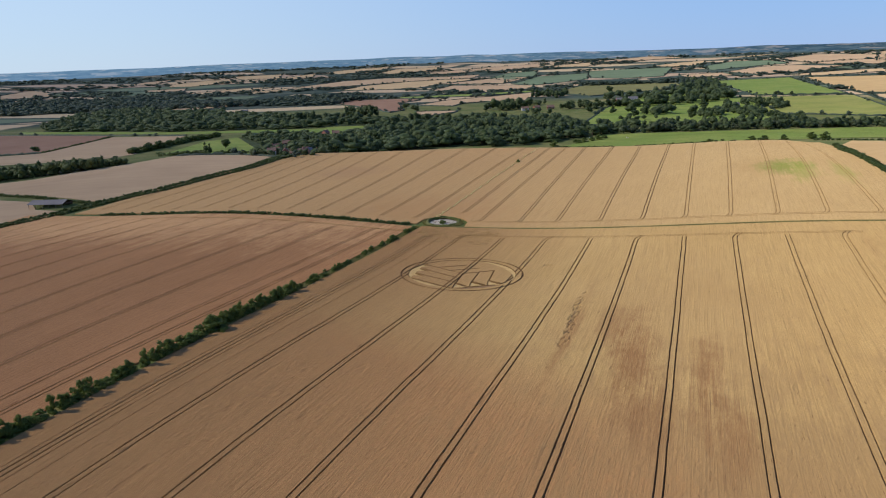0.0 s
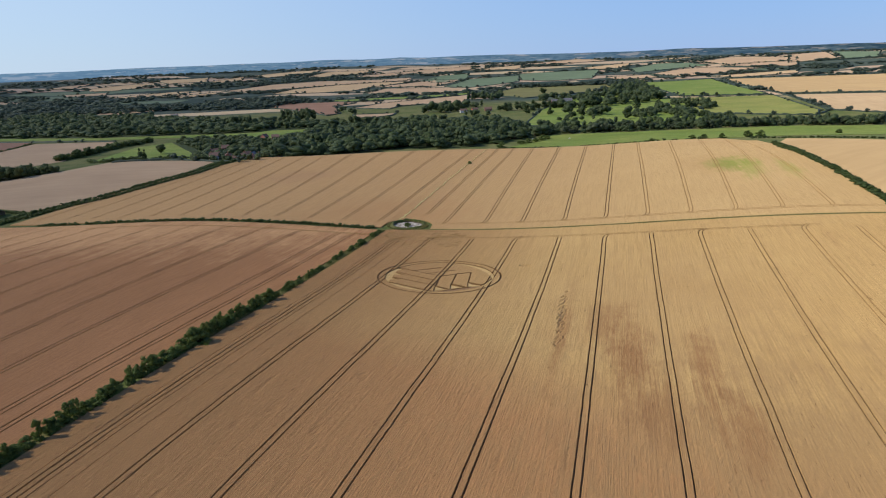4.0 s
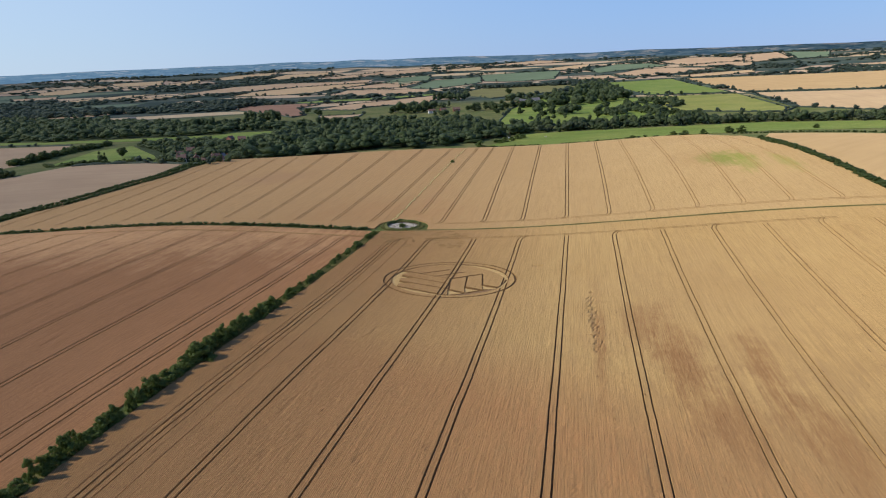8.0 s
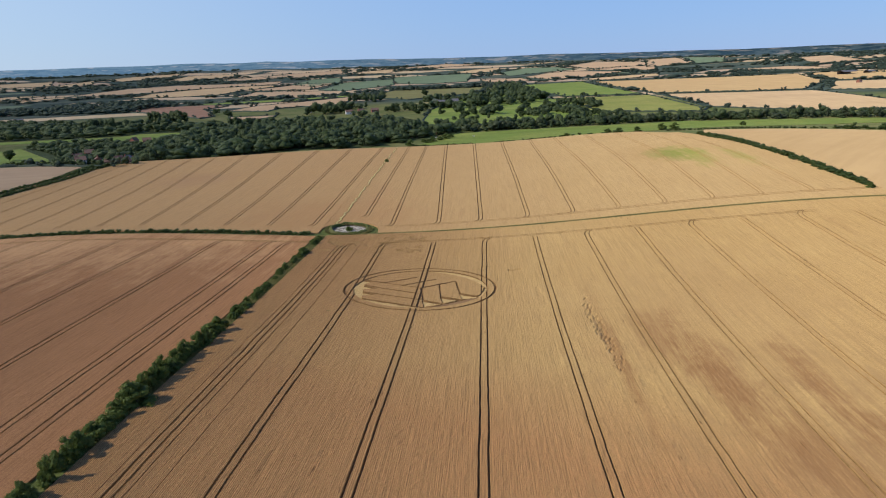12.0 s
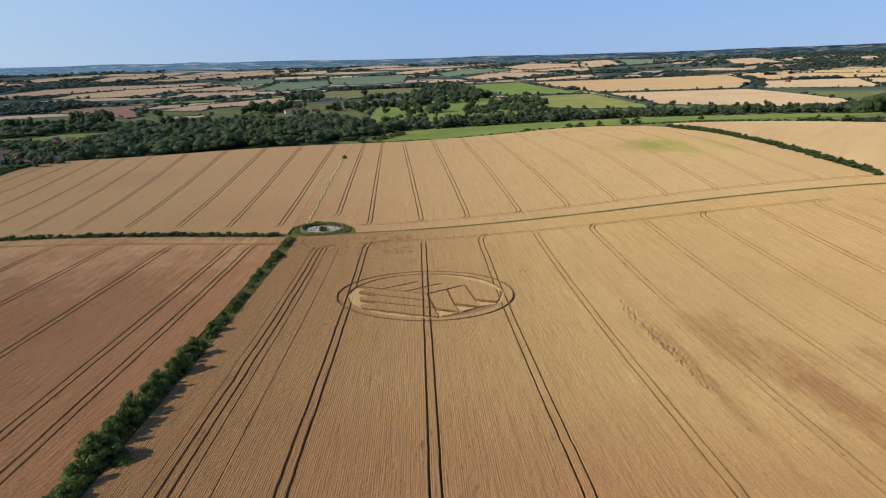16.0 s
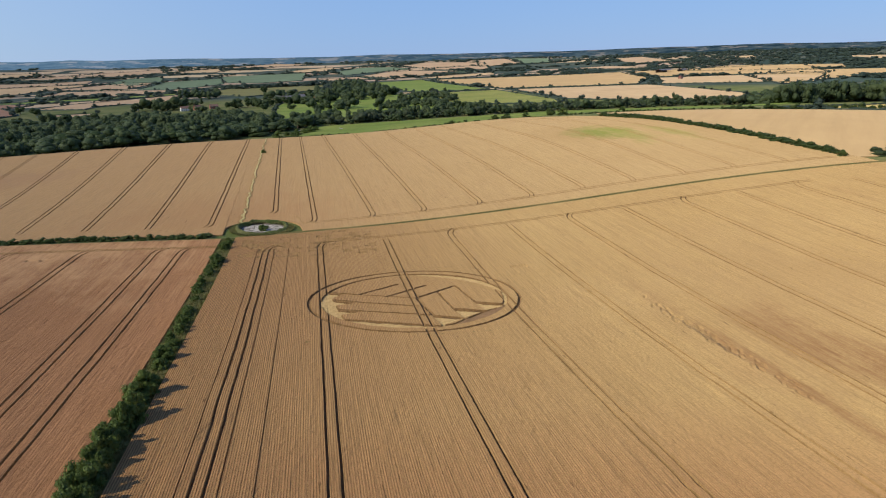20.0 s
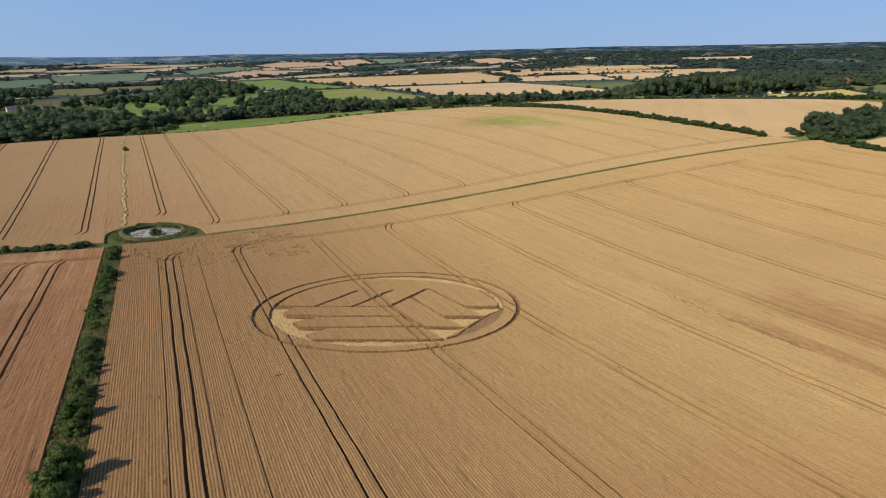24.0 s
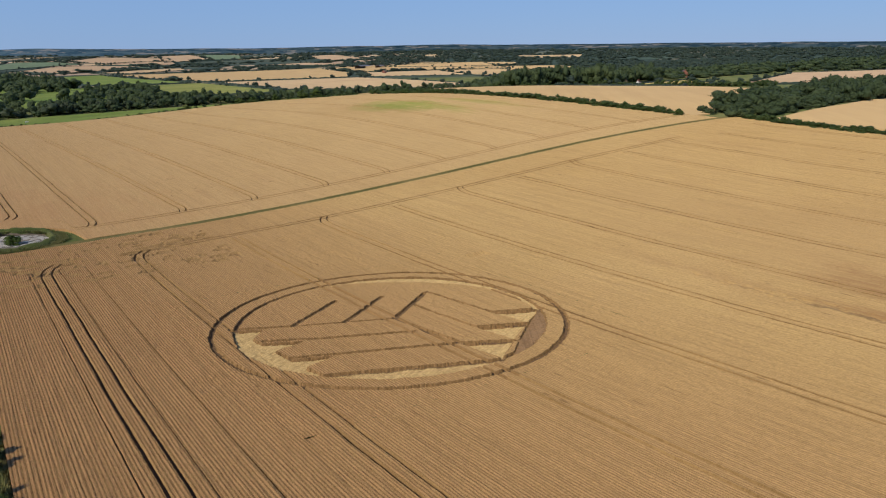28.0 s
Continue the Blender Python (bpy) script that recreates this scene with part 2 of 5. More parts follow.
def leaf_material(name, green, warm, deep):
    """Foliage: hue by tree and by clump, with some light passing through the leaves."""
    k = Mat(name, 0.6, 0.25)
    info = k.t.nodes.new("ShaderNodeObjectInfo").outputs["Random"]
    island = k.t.nodes.new("ShaderNodeNewGeometry").outputs["Random Per Island"]
    c = k.mix(k.ramp(island, (0.0, 0.0), (1.0, 1.0)), green, deep)
    c = k.mix(k.math("MULTIPLY", k.ramp(k.noise(k.coord, 0.09, 2.0), (0.42, 0.0), (0.62, 1.0)), 0.8), c, warm)
    c = k.mix(k.math("MULTIPLY", info, 0.35), c, warm)
    c = k.mix(k.ramp(island, (0.74, 0.0), (0.92, 0.7)), c, warm)
    c = k.mix(k.ramp(k.noise(k.coord, 0.021, 2.0), (0.45, 0.45), (0.6, 0.0)), c, deep)
    c = k.mix(k.ramp(k.noise(k.coord, 2.4, 3.0, 0.7), (0.4, 0.4), (0.7, 0.0)), c, (deep[0] * 0.6, deep[1] * 0.6, deep[2] * 0.6))
    k.color(c)
    k.bump(k.noise(k.coord, 3.0, 3.0, 0.8), 0.9, 0.4)
    glow = k.node("ShaderNodeBsdfTranslucent", Color=k.mix(0.5, c, warm))
    mixer = k.node("ShaderNodeMixShader", Fac=0.28)
    k.t.links.new(k.b.outputs[0], mixer.inputs[1])
    k.t.links.new(glow.outputs[0], mixer.inputs[2])
    k.t.links.new(mixer.outputs[0], k.t.nodes["Material Output"].inputs["Surface"])
    return k.m


def plain_material(name, a, b, rough=0.8, scale=1.5, bump=0.3):
    k = Mat(name, rough, 0.3)
    k.color(k.mix(k.ramp(k.noise(k.coord, scale, 5.0, 0.7), (0.35, 0.0), (0.68, 1.0)), a, b))
    k.bump(k.noise(k.coord, scale * 8, 3.0), bump, 0.03)
    return k.m


RED_STAIN, GREY_STAIN = (0.25, 0.112, 0.044), (0.14, 0.085, 0.048)
# the first two broad blots colour in row-gap shade over the south-east
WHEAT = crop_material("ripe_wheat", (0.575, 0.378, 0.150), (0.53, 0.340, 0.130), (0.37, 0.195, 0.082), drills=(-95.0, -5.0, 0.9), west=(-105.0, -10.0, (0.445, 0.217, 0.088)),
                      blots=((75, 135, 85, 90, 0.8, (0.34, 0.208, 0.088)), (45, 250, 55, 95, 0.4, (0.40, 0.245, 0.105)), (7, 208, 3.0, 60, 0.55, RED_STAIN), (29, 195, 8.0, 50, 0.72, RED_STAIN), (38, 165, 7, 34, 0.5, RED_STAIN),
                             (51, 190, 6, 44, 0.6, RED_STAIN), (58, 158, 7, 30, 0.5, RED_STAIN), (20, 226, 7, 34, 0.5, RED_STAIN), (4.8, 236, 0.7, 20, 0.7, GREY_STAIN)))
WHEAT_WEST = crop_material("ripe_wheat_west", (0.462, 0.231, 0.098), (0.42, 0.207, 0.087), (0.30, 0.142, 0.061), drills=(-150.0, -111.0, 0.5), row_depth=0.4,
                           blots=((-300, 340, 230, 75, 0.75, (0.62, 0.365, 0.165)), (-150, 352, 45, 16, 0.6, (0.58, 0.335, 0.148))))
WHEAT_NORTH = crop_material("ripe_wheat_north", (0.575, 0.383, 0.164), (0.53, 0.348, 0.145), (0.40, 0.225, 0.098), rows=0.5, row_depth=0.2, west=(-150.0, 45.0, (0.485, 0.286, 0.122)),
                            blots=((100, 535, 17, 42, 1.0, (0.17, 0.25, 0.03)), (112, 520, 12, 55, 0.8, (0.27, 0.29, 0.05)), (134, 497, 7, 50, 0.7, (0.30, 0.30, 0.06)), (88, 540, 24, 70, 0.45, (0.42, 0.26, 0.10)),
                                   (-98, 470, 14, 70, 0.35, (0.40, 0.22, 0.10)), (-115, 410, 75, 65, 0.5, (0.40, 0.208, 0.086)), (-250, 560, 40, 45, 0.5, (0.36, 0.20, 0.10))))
LAID = crop_material("laid_straw", (0.64, 0.44, 0.182), (0.55, 0.37, 0.152), (0.38, 0.225, 0.09), rows=0.4, row_depth=0.3, stains=0.1, turn=THETA + 1.1)
# straw lying the other way: its duller sheen is painted as a darker tone
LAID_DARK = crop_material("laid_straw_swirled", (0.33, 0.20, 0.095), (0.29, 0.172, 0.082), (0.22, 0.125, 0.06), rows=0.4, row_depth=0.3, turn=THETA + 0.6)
# groove walls: stalk brown, darkened for shadow between the stems
STALKS = crop_material("standing_stalks", (0.42, 0.257, 0.10), (0.37, 0.222, 0.085), (0.23, 0.135, 0.057), rows=0.3, row_depth=0.4, stains=0.1)
# darker copy with deeper painted shade, for circle walls and lodged patches
STALKS_SHADED = crop_material("shaded_stalks", (0.36, 0.21, 0.084), (0.31, 0.18, 0.07), (0.2, 0.115, 0.05), rows=0.3, row_depth=0.5, stains=0.1)
SOIL = crop_material("wheel_track_soil", (0.20, 0.118, 0.055), (0.165, 0.097, 0.046), (0.11, 0.066, 0.033), rows=0.6, row_depth=0.2)
STUBBLE_PALE = far_crop_material("pale_stubble", (0.55, 0.385, 0.21), (0.49, 0.34, 0.185))
STUBBLE_TAN = far_crop_material("tan_barley", (0.52, 0.352, 0.166), (0.475, 0.318, 0.149), 0.9)
STUBBLE_PINK = far_crop_material("pinkish_stubble", (0.50, 0.345, 0.205), (0.445, 0.302, 0.178), 1.4)
BROWN_EARTH = far_crop_material("ploughed_brown", (0.33, 0.195, 0.125), (0.29, 0.165, 0.105), 0.2)
YELLOW_CROP = far_crop_material("yellow_crop", (0.47, 0.36, 0.12), (0.42, 0.315, 0.10), 0.7)
GREEN_CROP = far_crop_material("green_crop", (0.165, 0.215, 0.125), (0.145, 0.19, 0.11), 0.5)
OLIVE_CROP = far_crop_material("olive_crop", (0.20, 0.19, 0.075), (0.17, 0.16, 0.065), 1.0)
PASTURE = grass_material("pasture", (0.175, 0.245, 0.045), (0.31, 0.31, 0.08), (0.25, 0.2, 0.09), 0.6, 0.12)
PASTURE_DRY = grass_material("dry_pasture", (0.25, 0.265, 0.06), (0.35, 0.31, 0.09), (0.27, 0.21, 0.09), 0.8, 0.10)
MEADOW = grass_material("meadow", (0.175, 0.235, 0.045), (0.32, 0.31, 0.08), (0.2, 0.17, 0.08), 0.5, 0.12)
VERGE = grass_material("rough_verge", (0.155, 0.185, 0.05), (0.32, 0.25, 0.10), (0.32, 0.21, 0.10), 0.9, 0.5)
WEEDS = grass_material("dry_weeds", (0.60, 0.47, 0.18), (0.74, 0.59, 0.28), (0.36, 0.30, 0.11), 0.9, 0.7)
TRACK_GRASS = grass_material("track_grass", (0.145, 0.128, 0.034), (0.29, 0.21, 0.078), (0.28, 0.19, 0.08), 0.6, 0.3)
BANK = grass_material("pond_bank_grass", (0.09, 0.115, 0.03), (0.22, 0.19, 0.075), (0.26, 0.18, 0.09), 0.7, 0.4)
POND_GRASS = grass_material("pond_verge_grass", (0.11, 0.145, 0.03), (0.26, 0.22, 0.08), (0.26, 0.18, 0.09), 0.5, 0.3)
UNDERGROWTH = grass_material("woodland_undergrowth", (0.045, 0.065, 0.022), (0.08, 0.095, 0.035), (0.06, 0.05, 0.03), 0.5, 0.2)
LEAF_HEDGE = leaf_material("hedge_leaves", (0.11, 0.175, 0.034), (0.24, 0.28, 0.06), (0.05, 0.09, 0.02))
LEAF_LOW = leaf_material("clipped_hedge_leaves", (0.085, 0.13, 0.03), (0.155, 0.19, 0.045), (0.042, 0.072, 0.02))
LEAF_TREE = leaf_material("tree_leaves", (0.07, 0.11, 0.03), (0.115, 0.145, 0.042), (0.038, 0.066, 0.022))
LEAF_WILLOW = leaf_material("willow_leaves", (0.095, 0.125, 0.06), (0.13, 0.15, 0.075), (0.05, 0.07, 0.035))
LEAF_WOOD = leaf_material("woodland_leaves", (0.085, 0.122, 0.046), (0.125, 0.158, 0.055), (0.06, 0.092, 0.04))
# far foliage, its greens paled and blued to carry the haze
LEAF_FAR_HAZED = leaf_material("far_leaves_hazed", (0.068, 0.098, 0.066), (0.085, 0.115, 0.07), (0.055, 0.082, 0.058))
BARK = plain_material("bark", (0.12, 0.09, 0.06), (0.07, 0.05, 0.035), 0.9, 4.0, 0.8)
CHALK = plain_material("dry_chalk", (0.56, 0.51, 0.43), (0.38, 0.33, 0.26), 0.95, 0.5, 0.6)
# inner foot of the pond bank, with its shade put into the colour
CHALK_SHADED = plain_material("shaded_clay", (0.15, 0.115, 0.075), (0.08, 0.065, 0.042), 0.9, 0.8, 0.6)
DRY_MUD = plain_material("dry_pond_mud", (0.25, 0.21, 0.155), (0.12, 0.10, 0.07), 0.95, 0.7, 0.6)
BRICK = plain_material("red_brick", (0.33, 0.14, 0.09), (0.26, 0.11, 0.075), 0.85, 2.0)
RENDER_WHITE = plain_material("white_render", (0.72, 0.69, 0.62), (0.62, 0.58, 0.52), 0.85, 1.0)
TILE = plain_material("clay_roof_tiles", (0.21, 0.125, 0.095), (0.14, 0.09, 0.072), 0.85, 1.2)
SLATE = plain_material("grey_roof", (0.20, 0.19, 0.19), (0.13, 0.125, 0.13), 0.6, 1.2)
SHEET = plain_material("weathered_roof_sheet", (0.13, 0.12, 0.125), (0.085, 0.08, 0.085), 0.6, 0.6)
TIMBER = plain_material("weathered_timber", (0.22, 0.16, 0.11), (0.14, 0.10, 0.07), 0.85, 2.0)
WINDOW = plain_material("window_glass", (0.035, 0.04, 0.05), (0.05, 0.055, 0.065), 0.15, 1.0, 0.0)


def ground_material():
    """Grass near by; farther off a patchwork of stubble, pasture and dark hedges, each cell a field."""
    k = Mat("land", 0.95, 0.08)
    k.b.inputs["Diffuse Roughness"].default_value = 1.0
    grass = k.mix(k.ramp(k.noise(k.coord, 0.03, 4.0), (0.36, 0.0), (0.66, 1.0)), (0.095, 0.125, 0.035), (0.19, 0.18, 0.07))
    grass = k.mix(k.ramp(k.noise(k.coord, 0.9, 4.0, 0.7), (0.42, 0.0), (0.75, 0.6)), grass, (0.06, 0.075, 0.025))
    grass = k.mix(k.ramp(k.noise(k.coord, 4.0, 3.0, 0.7), (0.5, 0.0), (0.8, 0.5)), grass, (0.27, 0.23, 0.09))
    cells = k.mapped(scale=(1 / 640, 1 / 210, 0.0), turn=0.15)
    vor = k.node("ShaderNodeTexVoronoi", Vector=cells, Scale=1.0, Randomness=0.85)
    pick = k.node("ShaderNodeSeparateColor", Color=vor.outputs["Color"]).outputs[0]
    ramp = k.node("ShaderNodeValToRGB", Fac=pick)
    ramp.color_ramp.interpolation = "CONSTANT"
    el = ramp.color_ramp.elements
    tones = ((0.0, (0.52, 0.37, 0.225)), (0.17, (0.05, 0.076, 0.06)), (0.40, (0.50, 0.36, 0.225)), (0.54, (0.12, 0.165, 0.10)), (0.62, (0.43, 0.30, 0.20)),
             (0.70, (0.05, 0.076, 0.06)), (0.93, (0.54, 0.40, 0.235)))
    while len(el) < len(tones):
        el.new(0.5)
    for e, (pos, col) in zip(el, tones):
        e.position, e.color = pos, (*col, 1)
    edge = k.node("ShaderNodeTexVoronoi", Vector=cells, Scale=1.0, Randomness=0.85)
    edge.feature = "DISTANCE_TO_EDGE"
    hedge = k.ramp(k.math("ADD", edge.outputs["Distance"], k.math("MULTIPLY", k.math("SUBTRACT", k.noise(k.coord, 0.03, 3.0), 0.5), 0.06)), (0.055, 1.0), (0.075, 0.0))
    fields = k.mix(k.ramp(k.noise(k.coord, 0.008, 3.0), (0.35, 0.0), (0.7, 0.25)), ramp.outputs[0], (0.25, 0.2, 0.11))
    split = k.node("ShaderNodeSeparateXYZ", Vector=k.coord)
    eastward = k.math("DIVIDE", k.math("SUBTRACT", split.outputs[0], k.math("MULTIPLY", split.outputs[1], 0.8)), 1000.0)
    fields = k.mix(k.ramp(eastward, (0.0, 0.0), (0.4, 0.85)), fields, (0.05, 0.076, 0.058))
    fields = k.mix(hedge, fields, (0.04, 0.06, 0.045))
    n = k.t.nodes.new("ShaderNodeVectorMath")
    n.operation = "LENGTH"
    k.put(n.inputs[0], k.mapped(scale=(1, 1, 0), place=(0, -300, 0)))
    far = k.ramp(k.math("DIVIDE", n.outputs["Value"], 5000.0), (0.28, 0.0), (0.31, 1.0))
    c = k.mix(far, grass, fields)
    # towards the rim the land fades to blue: distance haze mixed into base colour
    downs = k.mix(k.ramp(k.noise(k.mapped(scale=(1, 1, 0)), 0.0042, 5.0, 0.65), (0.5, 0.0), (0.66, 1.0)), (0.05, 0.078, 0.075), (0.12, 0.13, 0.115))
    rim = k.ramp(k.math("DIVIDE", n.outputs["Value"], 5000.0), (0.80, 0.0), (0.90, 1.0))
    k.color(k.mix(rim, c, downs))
    k.bump(k.noise(k.coord, 2.5, 3.0), 0.7, 0.2)
    return k.m


LAND = ground_material()


# ---- building blocks ----
def part(name, bm, material, parent=None, label=""):
    me = bpy.data.meshes.new(name)
    bm.to_mesh(me)
    bm.free()
    for m in (material if isinstance(material, (list, tuple)) else (material,)):
        me.materials.append(m)
    ob = new(name, me)
    ob.parent = parent
    return tagged(ob, label)


def mesh_ob(name, verts, faces, materials, parent=None, indices=None, smooth_shade=False):
    me = bpy.data.meshes.new(name)
    faces = np.asarray(faces, dtype=np.int32)
    verts = np.asarray(verts, dtype=np.float32)
    k = faces.shape[1]
    me.vertices.add(len(verts))
    me.vertices.foreach_set("co", verts.ravel())
    me.loops.add(faces.size)
    me.loops.foreach_set("vertex_index", faces.ravel())
    me.polygons.add(len(faces))
    me.polygons.foreach_set("loop_start", np.arange(0, faces.size, k, dtype=np.int32))
    me.polygons.foreach_set("loop_total", np.full(len(faces), k, dtype=np.int32))
    for m in materials:
        me.materials.append(m)
    if indices is not None:
        me.polygons.foreach_set("material_index", np.asarray(indices, dtype=np.int32))
    me.polygons.foreach_set("use_smooth", np.full(len(faces), smooth_shade))
    me.update(calc_edges=True)
    ob = new(name, me)
    ob.parent = parent
    return ob


def thing(name, label, category, at=(0, 0, 0), group="", kind="", turn=0.0):
    ob = tagged(new(name), label, category, group, kind)
    ob.matrix_basis = Matrix.Translation(at) @ Matrix.Rotation(turn, 4, "Z")
    return ob


def grid_faces(rows, cols):
    i = np.arange(rows * cols).reshape(rows, cols)
    return np.stack([i[:-1, :-1], i[:-1, 1:], i[1:, 1:], i[1:, :-1]], -1).reshape(-1, 4)


def ground_sheet():
    def axis(low, high, fine, reach):
        a = list(np.arange(low, high + 1, fine))
        step = fine
        while a[-1] < reach:
            step = min(step * 1.09, 75)
            a.append(a[-1] + step)
        step = fine
        while a[0] > -reach:
            step = min(step * 1.09, 75)
            a.insert(0, a[0] - step)
        return np.array(a)
    xs, ys = axis(-420, 480, 10.0, 4950), axis(40, 900, 10.0, 4950)
    ys = ys[ys > -1500]
    gx, gy = np.meshgrid(xs, ys)
    gz = ground_z(gx, gy)
    return mesh_ob("ground", np.stack([gx, gy, gz], -1).reshape(-1, 3), grid_faces(len(ys), len(xs)), [LAND], smooth_shade=True)


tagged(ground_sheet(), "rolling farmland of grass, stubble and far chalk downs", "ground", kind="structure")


def draped(name, corners, material, label, lift=0.5, cell=25.0, category="field"):
    """A field of the given corners, laid over the land as a low slab of crop or grass with a rough edge."""
    bm = bmesh.new()
    pts = []
    n = len(corners)
    for i in range(n):
        (ax, ay), (bx, by) = corners[i], corners[(i + 1) % n]
        steps = max(2, int(math.hypot(bx - ax, by - ay) / (cell * 0.6)))
        for s in range(steps):
            f = s / steps
            pts.append((ax + (bx - ax) * f, ay + (by - ay) * f))
    bm.faces.new([bm.verts.new((x, y, 0)) for x, y in pts])
    xs, ys = [p[0] for p in pts], [p[1] for p in pts]
    for axis, lo, hi in ((0, min(xs), max(xs)), (1, min(ys), max(ys))):
        c = lo + cell
        while c < hi:
            co = (c, 0, 0) if axis == 0 else (0, c, 0)
            no = (1, 0, 0) if axis == 0 else (0, 1, 0)
            bmesh.ops.bisect_plane(bm, geom=bm.verts[:] + bm.edges[:] + bm.faces[:], plane_co=co, plane_no=no)
            c += cell
    rim = [e for e in bm.edges if e.is_boundary]
    skirt = bmesh.ops.extrude_edge_only(bm, edges=rim)["geom"]
    low = {v for v in skirt if isinstance(v, bmesh.types.BMVert)}
    co = np.array([v.co[:] for v in bm.verts])
    z = ground_z(co[:, 0], co[:, 1])
    for v, h in zip(bm.verts, z):
        v.co.z = h + (-0.3 if v in low else lift)
    bmesh.ops.recalc_face_normals(bm, faces=bm.faces[:])
    ob = part(name, bm, material)
    return tagged(ob, label, category, kind="stuff")


# ---- near fields of standing wheat ----
CROP = 0.6
TRAM_FIRST, TRAM_STEP = -76.15, 23.46
RING_U, RING_V, RING_R = -52.6, 278.6, 27.6
HALF = 29.5
TRACK_HALF = 1.45
TUSSOCK = 0.04        # unevenness of the ears from plant to plant


def track_v(u):
    return 379.5 - 0.0006 * (u - 35.0) ** 2


def wheel(dist, half=0.95, width=0.19):
    """1 inside either of the two wheel tracks of a tramline, 0 outside."""
    return np.abs(np.abs(dist) - half) < width


def columns(low, high, step, centres, singles=(), dense=()):
    a = list(np.arange(low, high, step)) + [high]
    a = [c for c in a if all(abs(c - m) > 1.9 for m in centres) and all(abs(c - m) > 0.6 for m in singles)]
    for m in centres:
        a += [m + s * o for s in (-1, 1) for o in (0.3, 0.70, 0.78, 1.12, 1.20, 1.8)]
    for m in singles:
        a += [m + o for o in (-0.4, -0.11, -0.06, 0.06, 0.11, 0.4)]
    for d0, d1, st in dense:
        a += [c for c in np.arange(d0, d1, st) if all(abs(abs(c - m) - 0.95) > 0.5 for m in centres)]
    a = np.array(sorted(c for c in a if low <= c <= high))
    return a[np.insert(np.diff(a) > 0.03, 0, True)]


def crop_sheet(name, uu, vv, height, kinds, materials, label, keep=None):
    """A sheet of crop tops over the land; height is the crop's, kinds the material of each vertex."""
    uu, vv, height = (np.pad(a, 1, mode="edge") for a in (uu, vv, height))
    kinds = np.pad(kinds, 1, mode="edge")
    for edge in (np.s_[0, :], np.s_[-1, :], np.s_[:, 0], np.s_[:, -1]):
        height[edge] = -0.2
    x, y = to_xy(uu, vv)
    verts = np.stack([x, y, ground_z(x, y) + height], -1).reshape(-1, 3)
    faces = grid_faces(*uu.shape)
    k = kinds.reshape(-1)[faces]
    k = np.where((k == k[:, :1]).all(1), k[:, 0], len(materials) - 1)
    if keep is not None:
        sel = keep(uu.reshape(-1)[faces].mean(1), vv.reshape(-1)[faces].mean(1))
        faces, k = faces[sel], k[sel]
    ob = mesh_ob(name, verts, faces, materials, indices=k)
    return tagged(ob, label, "field", kind="stuff")


def tramlines(uu, centres):
    hit = np.zeros(uu.shape, bool)
    for c in centres:
        hit |= wheel(uu - c)
    return hit


def wander(uu, vv, centres):
    """The small sideways wander of the wheels along each tramline."""
    shift = np.zeros(uu.shape)
    for c in centres:
        side = (value_noise(vv / 13.0, c + vv * 0, 3) - 0.5) * 0.2 + (value_noise(vv / 4.0, c + vv * 0, 4) - 0.5) * 0.1
        shift += np.exp(-((uu - c) / 3.0) ** 2) * side
    return shift


def relief(uu, vv):
    rng = np.random.RandomState(uu.shape[0])
    ears = rng.uniform(-1, 1, uu.shape)
    return (fractal(uu / 6.0, vv / 11.0, 5) - 0.5) * 0.16 + ears * TUSSOCK


# south field: the tramlines stop at a headland beside the track
south_trams = [TRAM_FIRST + TRAM_STEP * i for i in range(11)] + [-94.14]
south_thin = [-96.9, -91.4, -86.7]
us = columns(-106.3, 176.0, 0.62, south_trams, south_thin)
us = np.array(sorted(set(us) | {RING_U - HALF, RING_U + HALF}))
rows_low = np.array(sorted(set(np.arange(60.0, 325.0, 1.15)) | {RING_V - HALF, RING_V + HALF}))
head_d = np.array([26, 25, 24, 23, 22.2, 21.26, 21.17, 20.73, 20.64, 20.0, 19.36, 19.27, 18.83, 18.74, 18.0, 17.2, 16.5] + list(np.arange(15.8, 2.0, -0.8)) + [TRACK_HALF])
span = np.linspace(0, 1, 34)[:-1]
U = np.broadcast_to(us, (len(rows_low) + len(span) + len(head_d), len(us))).copy()
V = np.concatenate([np.repeat(rows_low[:, None], len(us), 1),
                    325.0 + span[:, None] * (track_v(us)[None, :] - 26.0 - 325.0) * 1.0,
                    track_v(us)[None, :] - head_d[:, None]], 0)
D = track_v(U) - V
looped = south_trams[0:11:2] + [-94.14]
groove = (tramlines(U, looped) & (D > 18.5)) | (tramlines(U, south_trams[1:11:2]) & (D > 23.5))
head = wheel(D - 20.0, 0.95, 0.24) & (U > -80) & (U < 120)
wobble = wander(U, V, south_trams)
for c in looped:                      # every second pair of wheels swings round where it meets the headland
    U = U + np.where((D > 18.6) & (D < 31), np.exp(-((U - c) / 5.0) ** 2) * 3.6 * ((31 - D) / 12.4) ** 3, 0.0)
thin = np.zeros(U.shape, bool)
for c in south_thin:
    thin |= (np.abs(U - c) < 0.085) & (V < 345)
U = U + wobble
lodged = (U < -57) & (U > -103) & (V > 333) & (D > 3) & (fractal(U / 3.2, V / 1.1, 11) > 0.63) & (value_noise(U / 9, V / 8, 12) > 0.35)
spots = (value_noise(U / 5.0, V / 9.0, 21) > 0.90) & (D > 20)
mx, my = to_uv(49.0, 298.6)
mark = (np.abs(U - mx) < 2.6) & (np.abs(V - my) < 1.6)
H = CROP + relief(U, V)
H = np.where(lodged, 0.34, H)
